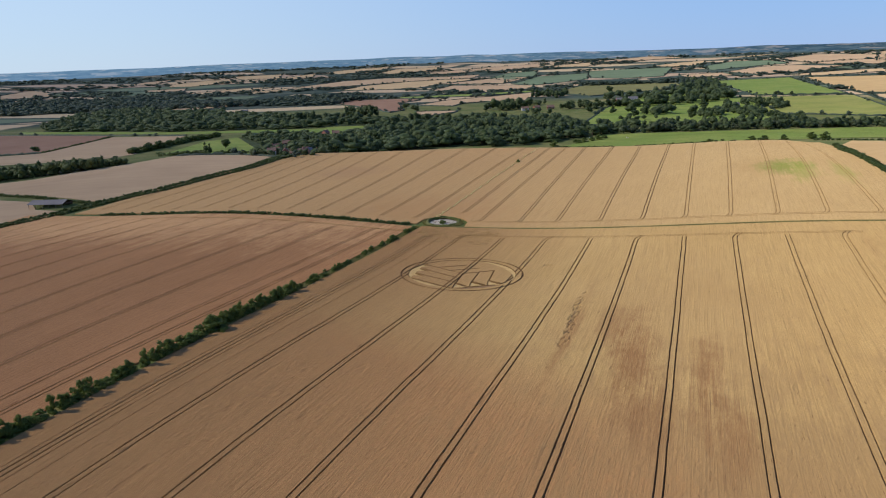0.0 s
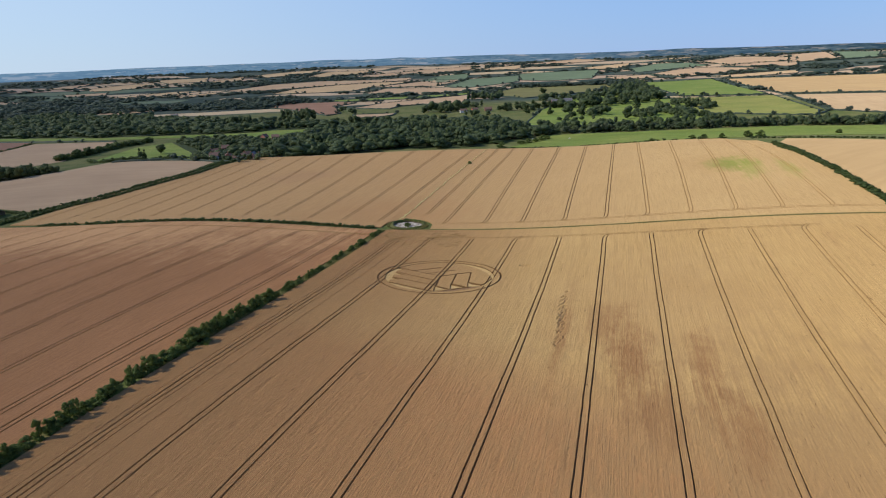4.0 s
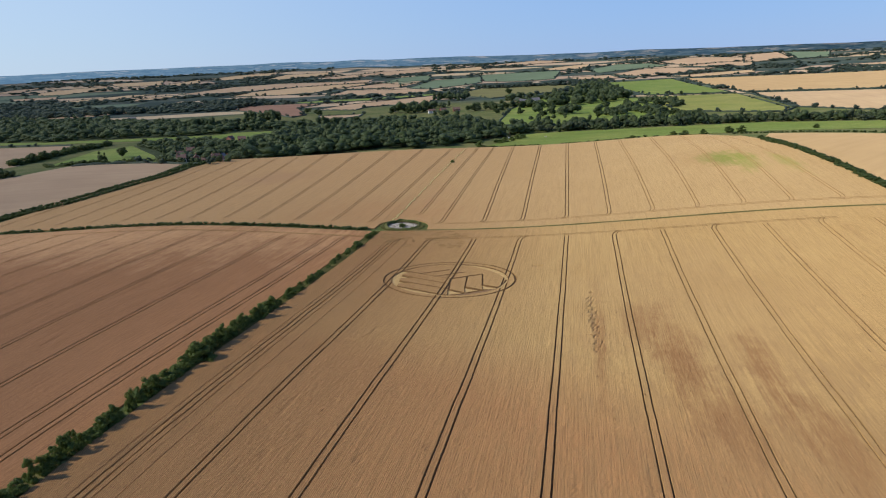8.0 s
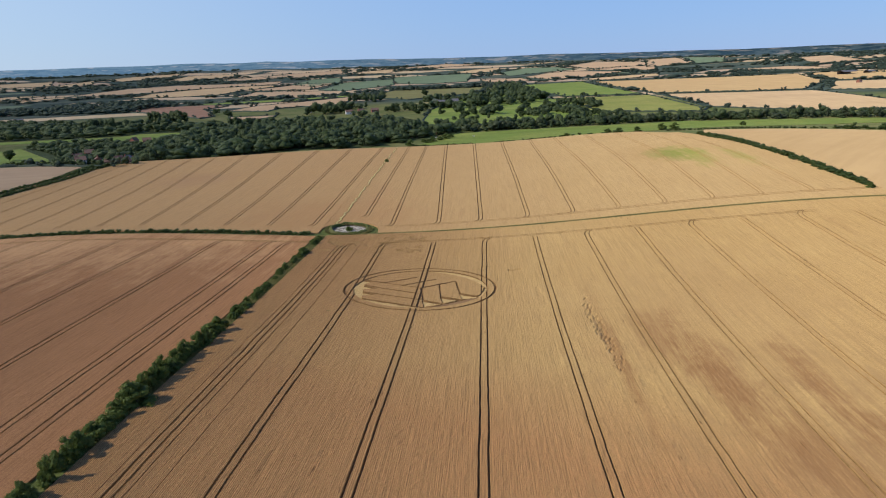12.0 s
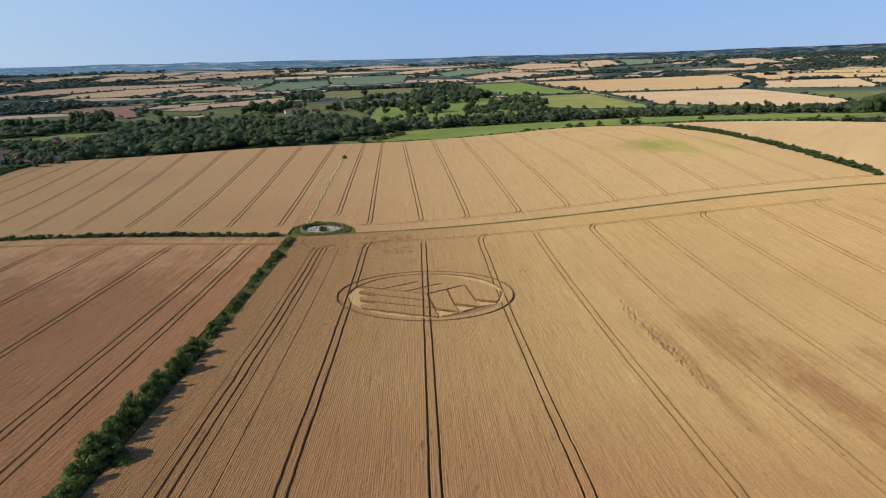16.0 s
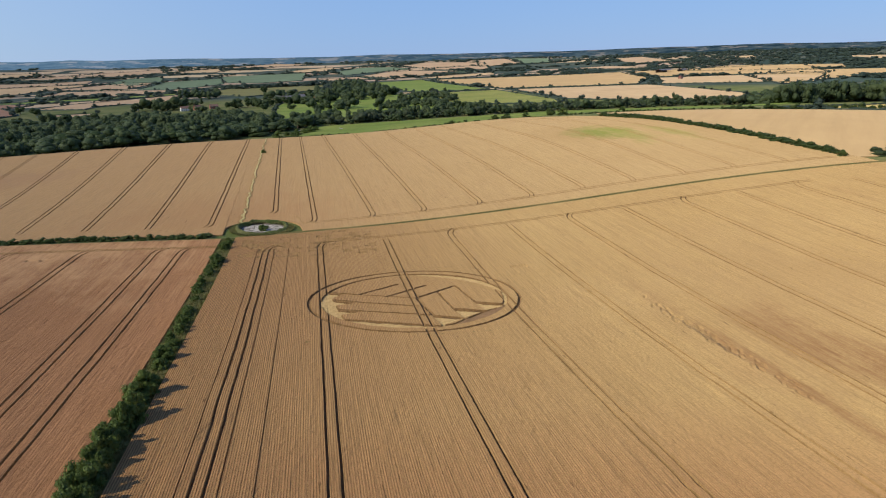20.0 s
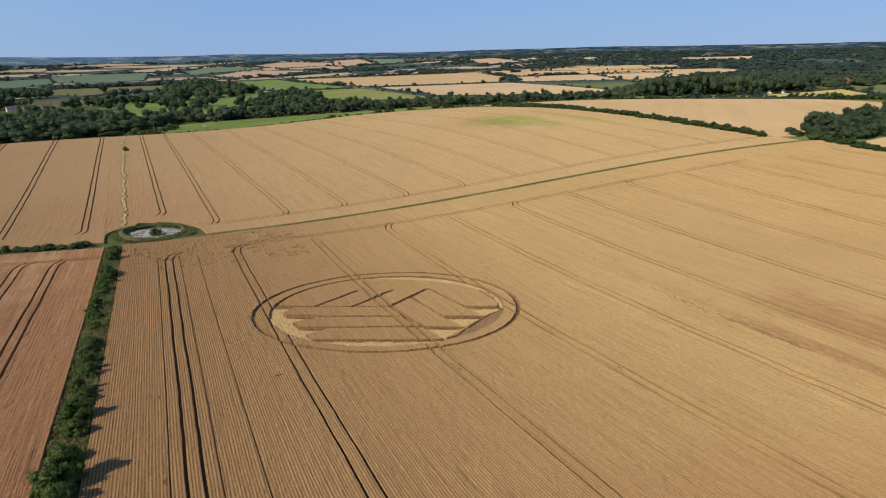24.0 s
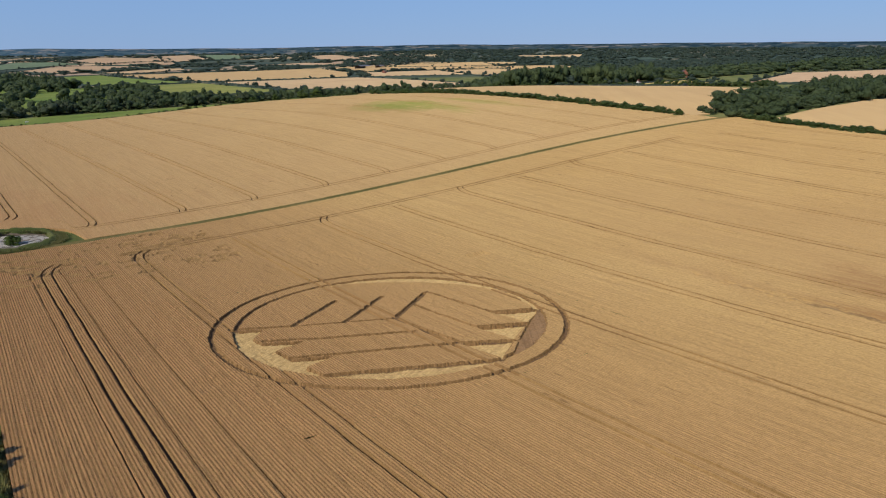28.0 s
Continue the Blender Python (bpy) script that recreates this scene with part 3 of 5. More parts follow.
holes = (np.abs(U - 5.3 + (V - 235) * 0.045) < 1.5) & (np.abs(V - 236) < 34) & (np.random.RandomState(14).uniform(0, 1, U.shape) > 0.45 + ((V - 234) / 34.0) ** 2 * 0.6)
H = np.where(mark & (fractal(U / 1.2, V / 1.0, 15) > 0.4), 0.2, np.where(holes, 0.3, H))
H = np.where(spots, H - 0.12, H)
shallow = np.clip((U - 50.0) / 90.0, 0, 1) * 0.2
H = np.where(head, 0.44, H)
H = np.where(groove, 0.2 + shallow, np.where(thin, 0.36, H))
K = np.where(groove & (U < 100), 1, np.where(groove | head, 3, np.where(lodged, 2, 0)))
crop_sheet("wheat_field", U, V, H, K, [WHEAT, SOIL, STALKS_SHADED, STALKS], "ripe golden wheat field with dark paired tramlines beside a hedge",
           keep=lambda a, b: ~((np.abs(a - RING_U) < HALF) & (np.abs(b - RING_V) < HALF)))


# the crop circle: two rings and straight walks trodden into the standing wheat
def near_segment(p, q, ax, ay, bx, by, width):
    dx, dy = bx - ax, by - ay
    t = np.clip(((p - ax) * dx + (q - ay) * dy) / (dx * dx + dy * dy), 0, 1)
    return np.hypot(p - ax - t * dx, q - ay - t * dy) < width / 2


def inside(p, q, corners):
    hit = np.zeros(np.shape(p), bool)
    n = len(corners)
    for i in range(n):
        (ax, ay), (bx, by) = corners[i], corners[(i + 1) % n]
        if ay != by:
            hit ^= ((ay > q) != (by > q)) & (p < (bx - ax) * (q - ay) / (by - ay) + ax)
    return hit


def crop_circle():
    n = 310
    axis = np.linspace(-HALF, HALF, n)
    p, q = np.meshgrid(axis, axis)
    u, v = p + RING_U, q + RING_V
    jp = p + (value_noise(p / 0.5, q / 0.5, 31) - 0.5) * 0.2
    jq = q + (value_noise(p / 0.5, q / 0.5, 32) - 0.5) * 0.2
    r = np.hypot(jp, jq)
    path = ((r > 27.0) & (r < 27.75)) | ((r > 23.6) & (r < 24.3))
    for ax, ay, bx, by, w in ((-22.6, 10.1, -14.3, 6.4, 0.75), (-14.3, 6.4, 0.4, 0.0, 0.4), (-20.4, 2.2, -0.2, -7.4, 0.65), (-20.3, -6.2, 2.3, -15.4, 0.7), (2.3, -15.4, 8.9, -19.4, 0.8),
                              (-18.6, -15.0, 2.8, -24.2, 0.9), (14.7, -7.1, 21.8, -10.5, 0.8), (8.2, -11.2, 15.4, -15.0, 0.8),
                              (-14.3, 6.3, -2.8, 14.3, 0.75), (-6.9, 3.1, 4.7, 11.5, 0.75), (0.4, -0.1, 11.8, 8.5, 0.85),
                              (12.6, 8.9, 14.7, -7.1, 0.5), (6.7, 4.2, 8.2, -11.2, 0.5), (0.4, -0.1, 2.3, -15.4, 0.6)):
        path |= near_segment(jp, jq, ax, ay, bx, by, w)
    flat = np.zeros(p.shape, bool)
    for corners in (((-22.4, 9.0), (-18.6, 7.3), (-21.4, 4.0)), ((-21.0, 1.4), (-15.5, -1.2), (-20.8, -2.6)), ((-20.8, -6.8), (-15.0, -9.3), (-19.8, -10.8)),
                    ((14.6, -7.9), (21.4, -10.9), (15.7, -14.4)), ((8.0, -11.9), (14.9, -15.2), (9.2, -18.9)), ((2.0, -16.0), (8.6, -19.5), (3.2, -23.6))):
        flat |= inside(jp, jq, corners)
    flat |= (jp < -21.9 + (9.0 - jq) * 0.122) & (jq < 9.5) & (jq > -16)               # crescent on the west side
    flat |= (jq < -15.0 - (jp + 18.6) * 0.43) & (jp < 4.0)                             # crescent on the south side
    turn = np.arctan2(q, p)
    flat |= (r > 24.3 - 3.4 * np.clip(np.sin((turn + 0.1) * 1.75), 0, 1)) & (turn > -0.1) & (turn < 1.7)
    flat |= (r > 23.2) & (turn > -0.45) & (turn < 0.0)
    flat &= r < 24.3
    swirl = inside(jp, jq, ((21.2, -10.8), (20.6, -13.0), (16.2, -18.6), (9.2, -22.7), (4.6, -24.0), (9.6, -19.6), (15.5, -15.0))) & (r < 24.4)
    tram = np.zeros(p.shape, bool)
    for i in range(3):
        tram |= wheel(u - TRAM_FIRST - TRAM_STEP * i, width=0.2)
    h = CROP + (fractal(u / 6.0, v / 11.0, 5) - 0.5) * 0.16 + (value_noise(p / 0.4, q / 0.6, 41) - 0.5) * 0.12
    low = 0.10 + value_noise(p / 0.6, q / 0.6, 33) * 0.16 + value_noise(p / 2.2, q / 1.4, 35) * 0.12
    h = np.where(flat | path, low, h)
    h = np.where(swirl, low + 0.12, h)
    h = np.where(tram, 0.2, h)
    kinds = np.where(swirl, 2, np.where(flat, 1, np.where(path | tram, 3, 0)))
    x, y = to_xy(u, v)
    verts = np.stack([x, y, ground_z(x, y) + h], -1).reshape(-1, 3)
    faces = grid_faces(n, n)
    fk = kinds.reshape(-1)[faces]
    fk = np.where((fk == fk[:, :1]).all(1), fk[:, 0], 4)
    ob = mesh_ob("crop_circle", verts, faces, [WHEAT, LAID, LAID_DARK, SOIL, STALKS_SHADED], indices=fk)
    return tagged(ob, "crop circle of two rings and straight paths flattened into ripe wheat", "crop circle", kind="stuff")


crop_circle()

# west field, beyond the hedge
west_trams = [-130.35 - TRAM_STEP * i for i in range(12)] + [-122.0]
us = np.concatenate([columns(-424.0, -262.0, 1.4, west_trams), columns(-261.0, -111.3, 0.65, west_trams)])
vs = np.array(sorted(set(np.arange(80.0, 349.0, 1.3)) | {349.5, 350.3, 350.45, 350.95, 351.1, 351.9, 352.4, 352.9, 353.05, 353.6, 355.0, 358.0, 362.0, 364.5}))
U, V = np.meshgrid(us, vs)
V = V + np.clip((-300 - U) * 0.07, 0, 7) * (V - 30) / 330
base = V.copy()
groove = tramlines(U, west_trams) & (V < 352.5)
wobble = wander(U, V, west_trams)
for c in west_trams:
    U = U + np.where((base > 341) & (base < 352.6), np.exp(-((U - c) / 4.0) ** 2) * 2.4 * (np.clip(base - 341, 0, 12) / 11.0) ** 3, 0.0)
U = U + wobble
groove = groove | (wheel(V - 351.65, 0.95, 0.26) & (U > -300))
spots = (value_noise(U / 4.0, V / 7.0, 22) > 0.93)
H = CROP + relief(U, V) - 0.12 * spots
flat_spot = (np.abs(U + 164.6) < 3.2) & (np.abs(V - 339.8) < 1.3) & (fractal(U / 1.4, V / 0.9, 18) > 0.42)
H = np.where(flat_spot, 0.26, H)
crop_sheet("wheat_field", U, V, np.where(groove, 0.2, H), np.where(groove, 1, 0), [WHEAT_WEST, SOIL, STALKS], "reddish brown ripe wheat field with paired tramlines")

# north field, over the crest
north_base = [-93.7, -77.5, -53.2, -31.0, -6.3] + [17.4 + 23.5 * i for i in range(6)] + [-118.6 - 23.2 * i for i in range(12)]
PATH_U = -106.6
us = columns(-384.0, 163.0, 1.15, north_base, dense=((-113.0, -101.0, 0.35),))


def north_fan(u):
    return np.interp(u, [-390, -330, -281, -225, -155, -119, -93, -78, -54, -30, -6, 17, 41, 63, 87, 111, 135, 163], [0.09, -0.1, -0.16, -0.17, -0.067, -0.033, -0.028, -0.026, -0.041, -0.023, -0.015, -0.001, 0.001, 0.022, 0.04, 0.04, 0.0, -0.053])


def north_low(u):
    base = np.where(u > -95, track_v(u) + TRACK_HALF, 372.0 + np.clip((-300 - u) * 0.07, 0, 7))
    return np.maximum(base, np.where(np.abs(u + 98) < 14.5, 380.0 + 16.0 * np.sqrt(np.clip(1 - ((u + 98) / 14.5) ** 2, 0, 1)), 0))


low = north_low(us)
high = np.interp(us, [-385, -369, -300, -123, 33, 110, 152], [600, 650, 715, 765, 790, 752, 700])
near_d = np.concatenate([np.arange(0, 10, 1.0), [11.5, 12.4, 12.9, 13.05, 13.55, 13.7, 14.5, 15.0, 15.3, 15.45, 15.95, 16.1, 17]])
span = np.linspace(0, 1, 210)
V = np.concatenate([low[None, :] + near_d[:-1, None], low[None, :] + 17 + span[:, None] * (high - low - 17)[None, :]], 0)
U0 = np.broadcast_to(us, V.shape).copy()
U = U0 + north_fan(U0) * (V - 400.0)
groove = tramlines(U0, north_base) & (V - low[None, :] > 14.5)
U = U + wander(U0, V, north_base)
strip = np.abs(U + 107.4 + 0.026 * (V - 422.0) + (value_noise(V / 6.0, V * 0, 2) - 0.5) * 1.6) < 0.45 + 0.5 * value_noise(V / 3.5, V * 0 + 9, 6)
H = CROP + relief(U, V)
H = np.where(strip, 0.55 + value_noise(V / 1.5, U, 3) * 0.5, H)
gap = V - low[None, :]
head = wheel(gap - 14.5, 1.2, 0.3) & (U0 > -85)
H = np.where(head, 0.50, H)
for c in north_base[:12]:
    U = U - np.where((gap > 12.5) & (gap < 24), np.exp(-((U0 - c) / 4.0) ** 2) * 2.6 * (np.clip(24 - gap, 0, 12) / 10.5) ** 3, 0.0)
shallow = np.clip((U0 + 30.0) / 80.0, 0, 1) * 0.2
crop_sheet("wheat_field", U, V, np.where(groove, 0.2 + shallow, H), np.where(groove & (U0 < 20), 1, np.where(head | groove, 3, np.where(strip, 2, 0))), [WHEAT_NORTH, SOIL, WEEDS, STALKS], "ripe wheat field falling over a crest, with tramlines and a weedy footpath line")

# ---- other fields ----
draped("grass_track", [to_xy(u, track_v(u) - 1.42) for u in range(-92, 170, 20)] + [to_xy(u, track_v(u) + 1.42) for u in range(168, -93, -20)], TRACK_GRASS, "narrow green grass track between two wheat fields", 0.55, 12.0, "track")
draped("hedge_verge", [to_xy(-111.3, 36), to_xy(-106.4, 36), to_xy(-106.4, 358), to_xy(-92, 366), to_xy(-112, 369)], VERGE, "rough green grass verge under the hedge", 0.12, 12.0, "verge")
draped("field_north_east", [(243, 337), (289, 590), (325, 655), (420, 560), (520, 470), (500, 390), (420, 352), (320, 353), (253, 333)], STUBBLE_TAN, "smooth tan barley field behind a clipped hedge", 0.6, 20, "field")
draped("field_east", [(246, 306), (330, 299), (470, 303), (520, 200), (230, 200), (238, 262)], STUBBLE_TAN, "tan barley field below a dark wood", 0.6, 20, "field")
draped("field_north_west", [(-477, 608), (-445, 615), (-412, 648), (-377, 674), (-353, 725), (-238, 728), (-242, 650), (-266, 545), (-296, 492), (-332, 508), (-382, 528), (-432, 547)], STUBBLE_PINK, "pale pinkish tan stubble field beyond a double hedge", 0.3, 20, "field")
draped("field_corner", [(-560, 470), (-405, 517), (-366, 503), (-341, 474), (-306, 464), (-338, 427), (-420, 300), (-600, 330)], STUBBLE_PINK, "tan stubble field beside the open barn", 0.3, 25, "field")
draped("field_far_west", [(-640, 814), (-712, 900), (-664, 925), (-676, 1130), (-540, 1122), (-497, 886), (-516, 845), (-601, 825)], STUBBLE_PINK, "pinkish tan stubble field by a dark wood", 0.4, 30, "field")
draped("field_far_west", [(-1100, 1240), (-950, 1206), (-684, 1148), (-668, 935), (-725, 912), (-1000, 940)], BROWN_EARTH, "brown stubble field at a hedge", 0.4, 30, "field")
draped("pasture", [(-452, 883), (-462, 1025), (-430, 1079), (-343, 930), (-276, 746), (-360, 745)], PASTURE, "bright green pasture ringed by hedges", 0.3, 25, "pasture")
draped("pasture", [(-362, 1120), (-315, 1225), (-240, 1225), (-232, 1080)], PASTURE, "green paddock beside the village", 0.3, 25, "pasture")
draped("pasture", [(-925, 1226), (-950, 1268), (-604, 1191), (-300, 1190), (-290, 1142), (-589, 1160)], PASTURE, "long green grass strip before a wood", 0.3, 30, "pasture")
draped("meadow", [(20, 800), (110, 905), (139, 985), (314, 985), (479, 985), (690, 905), (860, 760), (640, 700), (420, 700), (300, 715), (200, 760)], MEADOW, "green valley meadow below the tree belt", 0.3, 25, "meadow")
far_fields = [
    ("olive_field", [(98, 2074), (216, 2496), (536, 2530), (501, 2124), (189, 1858)], OLIVE_CROP, "olive brown rough field behind the park"),
    ("pasture", [(632, 2514), (911, 2573), (735, 1680), (547, 1710)], PASTURE, "bright green pasture beyond the park"),
    ("barley_field", [(940, 2541), (1645, 2395), (1412, 1940), (1063, 1545), (765, 1680)], STUBBLE_TAN, "wide golden barley field"),
    ("barley_field", [(1450, 1950), (1680, 2390), (2300, 2150), (1900, 1700)], STUBBLE_TAN, "golden barley field by a farm"),
    ("pasture", [(535, 1640), (720, 1615), (627, 1213), (584, 1127), (430, 1250)], PASTURE_DRY, "yellow-green dry pasture behind the tree belt"),
    ("barley_field", [(755, 1616), (1040, 1480), (920, 1060), (838, 1000), (730, 1030), (647, 1196)], STUBBLE_PALE, "pale golden barley field above the belt"),
    ("park_grass", [(120, 1130), (190, 1480), (330, 1900), (500, 1960), (500, 1500), (430, 1120), (300, 1040)], PASTURE, "green parkland lawn with scattered trees"),
    ("yellow_field", [(470, 600), (644, 600), (860, 620), (700, 500), (520, 470), (460, 520)], YELLOW_CROP, "yellow crop strip behind a hedge of small trees"),
    ("stubble_field", [(720, 501), (1241, 605), (1460, 480), (1140, 420), (800, 400)], STUBBLE_PINK, "pinkish tan stubble slope by the woods"),
    ("barley_field", [(1080, 1480), (1400, 1880), (1820, 1650), (1300, 1250)], STUBBLE_PALE, "pale barley field before the farm"),
    ("stubble_field", [(-2171, 2771), (-2186, 2999), (-2005, 2882), (-1926, 2730), (-2042, 2604)], STUBBLE_PINK, "pinkish tan stubble field among far hedgerows"),
    ("stubble_field", [(-1584, 2186), (-1496, 2314), (-1143, 2232), (-1071, 2128), (-1214, 1960), (-1414, 2043)], STUBBLE_PINK, "pinkish tan stubble field among far hedgerows"),
    ("stubble_field", [(-1065, 1560), (-1161, 1875), (-1058, 1999), (-994, 2049), (-788, 2114), (-857, 1943), (-922, 1805), (-1006, 1677)], STUBBLE_PINK, "pinkish tan stubble field among far hedgerows"),
    ("stubble_field", [(-1337, 2824), (-1184, 3023), (-1066, 3015), (-1154, 2824), (-1280, 2729)], STUBBLE_PALE, "pale straw stubble field among far hedgerows"),
    ("stubble_field", [(-1660, 3005), (-1496, 3075), (-1438, 2930), (-1597, 2914)], STUBBLE_PINK, "pinkish tan stubble field among far hedgerows"),
    ("stubble_field", [(-1673, 3266), (-1580, 3435), (-1459, 3511), (-1417, 3327), (-1506, 3154), (-1614, 3150)], STUBBLE_PALE, "pale straw stubble field among far hedgerows"),
    ("stubble_field", [(-1537, 3646), (-1457, 3717), (-1304, 3817), (-1228, 3552), (-1391, 3474)], STUBBLE_PALE, "pale straw stubble field among far hedgerows"),
    ("stubble_field", [(-1885, 3286), (-1876, 3429), (-1786, 3562), (-1766, 3279)], STUBBLE_PINK, "pinkish tan stubble field among far hedgerows"),
    ("stubble_field", [(-1073, 2771), (-974, 2930), (-937, 2832), (-1039, 2655)], STUBBLE_PALE, "pale straw stubble field among far hedgerows"),
    ("ploughed_field", [(-569, 2040), (-501, 2106), (-321, 2063), (-265, 1970), (-307, 1851), (-247, 1592), (-268, 1532), (-380, 1739)], BROWN_EARTH, "red-brown ploughed field behind the wood"),
    ("stubble_field", [(-244, 1735), (-185, 1895), (-70, 1991), (63, 2129), (25, 1778), (-8, 1738), (-73, 1790), (-127, 1755), (-146, 1673)], STUBBLE_PINK, "pinkish tan stubble field among far hedgerows"),
    ("stubble_field", [(-211, 1527), (-118, 1530), (-124, 1473), (-163, 1410), (-192, 1434)], STUBBLE_PINK, "pinkish tan stubble field among far hedgerows"),
    ("green_strip", [(-406, 2153), (-269, 2172), (-114, 2174), (64, 2239), (55, 2139), (-105, 2044), (-321, 2063)], PASTURE, "green grass strip between stubble fields"),
    ("stubble_field", [(-320, 2534), (-274, 2857), (-48, 2788), (48, 2724), (38, 2399), (-103, 2270)], STUBBLE_PINK, "pinkish tan stubble field among far hedgerows"),
    ("stubble_field", [(-354, 2949), (-182, 3157), (-114, 3292), (38, 3255), (-74, 2917)], STUBBLE_PINK, "pinkish tan stubble field among far hedgerows"),
    ("stubble_field", [(-701, 2726), (-663, 2948), (-416, 3228), (-186, 3222), (-334, 2977), (-396, 2765), (-521, 2718)], STUBBLE_PALE, "pale straw stubble field among far hedgerows"),
    ("stubble_field", [(-957, 2952), (-822, 3285), (-655, 3385), (-332, 3400), (-202, 3452), (-217, 3295), (-549, 3110), (-839, 2885)], STUBBLE_PINK, "pinkish tan stubble field among far hedgerows"),
    ("stubble_field", [(-767, 3653), (-712, 3991), (-475, 4129), (-473, 3867), (-680, 3661)], STUBBLE_PALE, "pale straw stubble field among far hedgerows"),
    ("stubble_field", [(-310, 3745), (-205, 3939), (-23, 4006), (100, 4141), (81, 3796), (-131, 3657)], STUBBLE_PINK, "pinkish tan stubble field among far hedgerows"),
    ("stubble_field", [(94, 3711), (215, 3897), (409, 4100), (320, 3731)], STUBBLE_PALE, "pale straw stubble field among far hedgerows"),
    ("green_field", [(-163, 3244), (-69, 3489), (65, 3551), (63, 3305), (-57, 3078)], GREEN_CROP, "blue-green crop field on a far slope"),
    ("green_field", [(-39, 2864), (62, 3245), (291, 3331), (268, 3021), (48, 2724)], GREEN_CROP, "blue-green crop field on a far slope"),
    ("stubble_field", [(-1211, 3548), (-1128, 3864), (-1074, 3630), (-1126, 3466)], STUBBLE_PALE, "pale straw stubble field among far hedgerows"),
    ("stubble_field", [(-1091, 3901), (-999, 4112), (-756, 4232), (-781, 4018), (-976, 3767)], STUBBLE_PALE, "pale straw stubble field among far hedgerows"),
    ("stubble_field", [(-535, 3671), (-230, 3867), (-164, 3750), (-347, 3545)], STUBBLE_PINK, "pinkish tan stubble field among far hedgerows"),
    ("stubble_field", [(379, 4113), (772, 4690), (894, 4267), (524, 4048)], STUBBLE_PINK, "pinkish tan stubble field among far hedgerows"),
    ("green_field", [(297, 3421), (483, 3478), (689, 3481), (565, 2985), (398, 2969), (284, 3081)], GREEN_CROP, "blue-green crop field on a far slope"),
    ("stubble_field", [(607, 3612), (776, 3806), (941, 3930), (845, 3618), (719, 3506)], STUBBLE_PALE, "pale straw stubble field among far hedgerows"),
    ("stubble_field", [(625, 3009), (800, 3012), (791, 2812), (627, 2805)], STUBBLE_PINK, "pinkish tan stubble field among far hedgerows"),
    ("stubble_field", [(817, 3038), (990, 3225), (1138, 3257), (1281, 3049), (1001, 2843), (871, 2811)], STUBBLE_PINK, "pinkish tan stubble field among far hedgerows"),
    ("green_field", [(808, 3447), (1036, 3752), (1167, 3658), (1180, 3385), (1013, 3302), (797, 3187)], GREEN_CROP, "blue-green crop field on a far slope"),
    ("stubble_field", [(1089, 4126), (1432, 4151), (1191, 4021)], STUBBLE_PALE, "pale straw stubble field among far hedgerows"),
    ("stubble_field", [(1232, 3700), (1486, 3978), (1575, 3924), (1692, 3658), (1605, 3461), (1259, 3342)], STUBBLE_PINK, "pinkish tan stubble field among far hedgerows"),
    ("stubble_field", [(1213, 3343), (1451, 3477), (1555, 3346), (1439, 3085), (1309, 3119)], STUBBLE_PINK, "pinkish tan stubble field among far hedgerows"),
    ("stubble_field", [(939, 2711), (1141, 2793), (1326, 2829), (1263, 2687), (1014, 2605)], STUBBLE_PALE, "pale straw stubble field among far hedgerows"),
    ("stubble_field", [(1767, 3901), (2005, 4015), (1761, 3390), (1498, 3298)], STUBBLE_PINK, "pinkish tan stubble field among far hedgerows"),
    ("green_field", [(2012, 3960), (2141, 3735), (1937, 3379), (1781, 3367)], GREEN_CROP, "blue-green crop field on a far slope"),
    ("stubble_field", [(2302, 3360), (2486, 3344), (2324, 2899), (2082, 2885)], STUBBLE_PINK, "pinkish tan stubble field among far hedgerows"),
    ("barley_field", [(1795, 2245), (2135, 2343), (2350, 2019), (2168, 1854), (1923, 1963)], STUBBLE_TAN, "golden barley field on a far slope"),
    ("barley_field", [(1580, 1722), (1952, 1883), (2184, 1720), (2078, 1460), (1579, 1389), (1175, 1222)], STUBBLE_TAN, "golden barley field on a far slope"),
    ("stubble_field", [(2627, 2891), (2736, 2815), (2554, 2606)], STUBBLE_PALE, "pale straw stubble field among far hedgerows"),
    ("stubble_field", [(2889, 2418), (3164, 2179), (2867, 2020), (2729, 2248)], STUBBLE_PALE, "pale straw stubble field among far hedgerows"),
    ("stubble_field", [(1698, 2836), (1935, 2866), (1966, 2619), (1834, 2572)], STUBBLE_PINK, "pinkish tan stubble field among far hedgerows"),
]
for nm, corners, mat, label in far_fields:
    draped(nm, corners, mat, label, 1.2, 70.0)


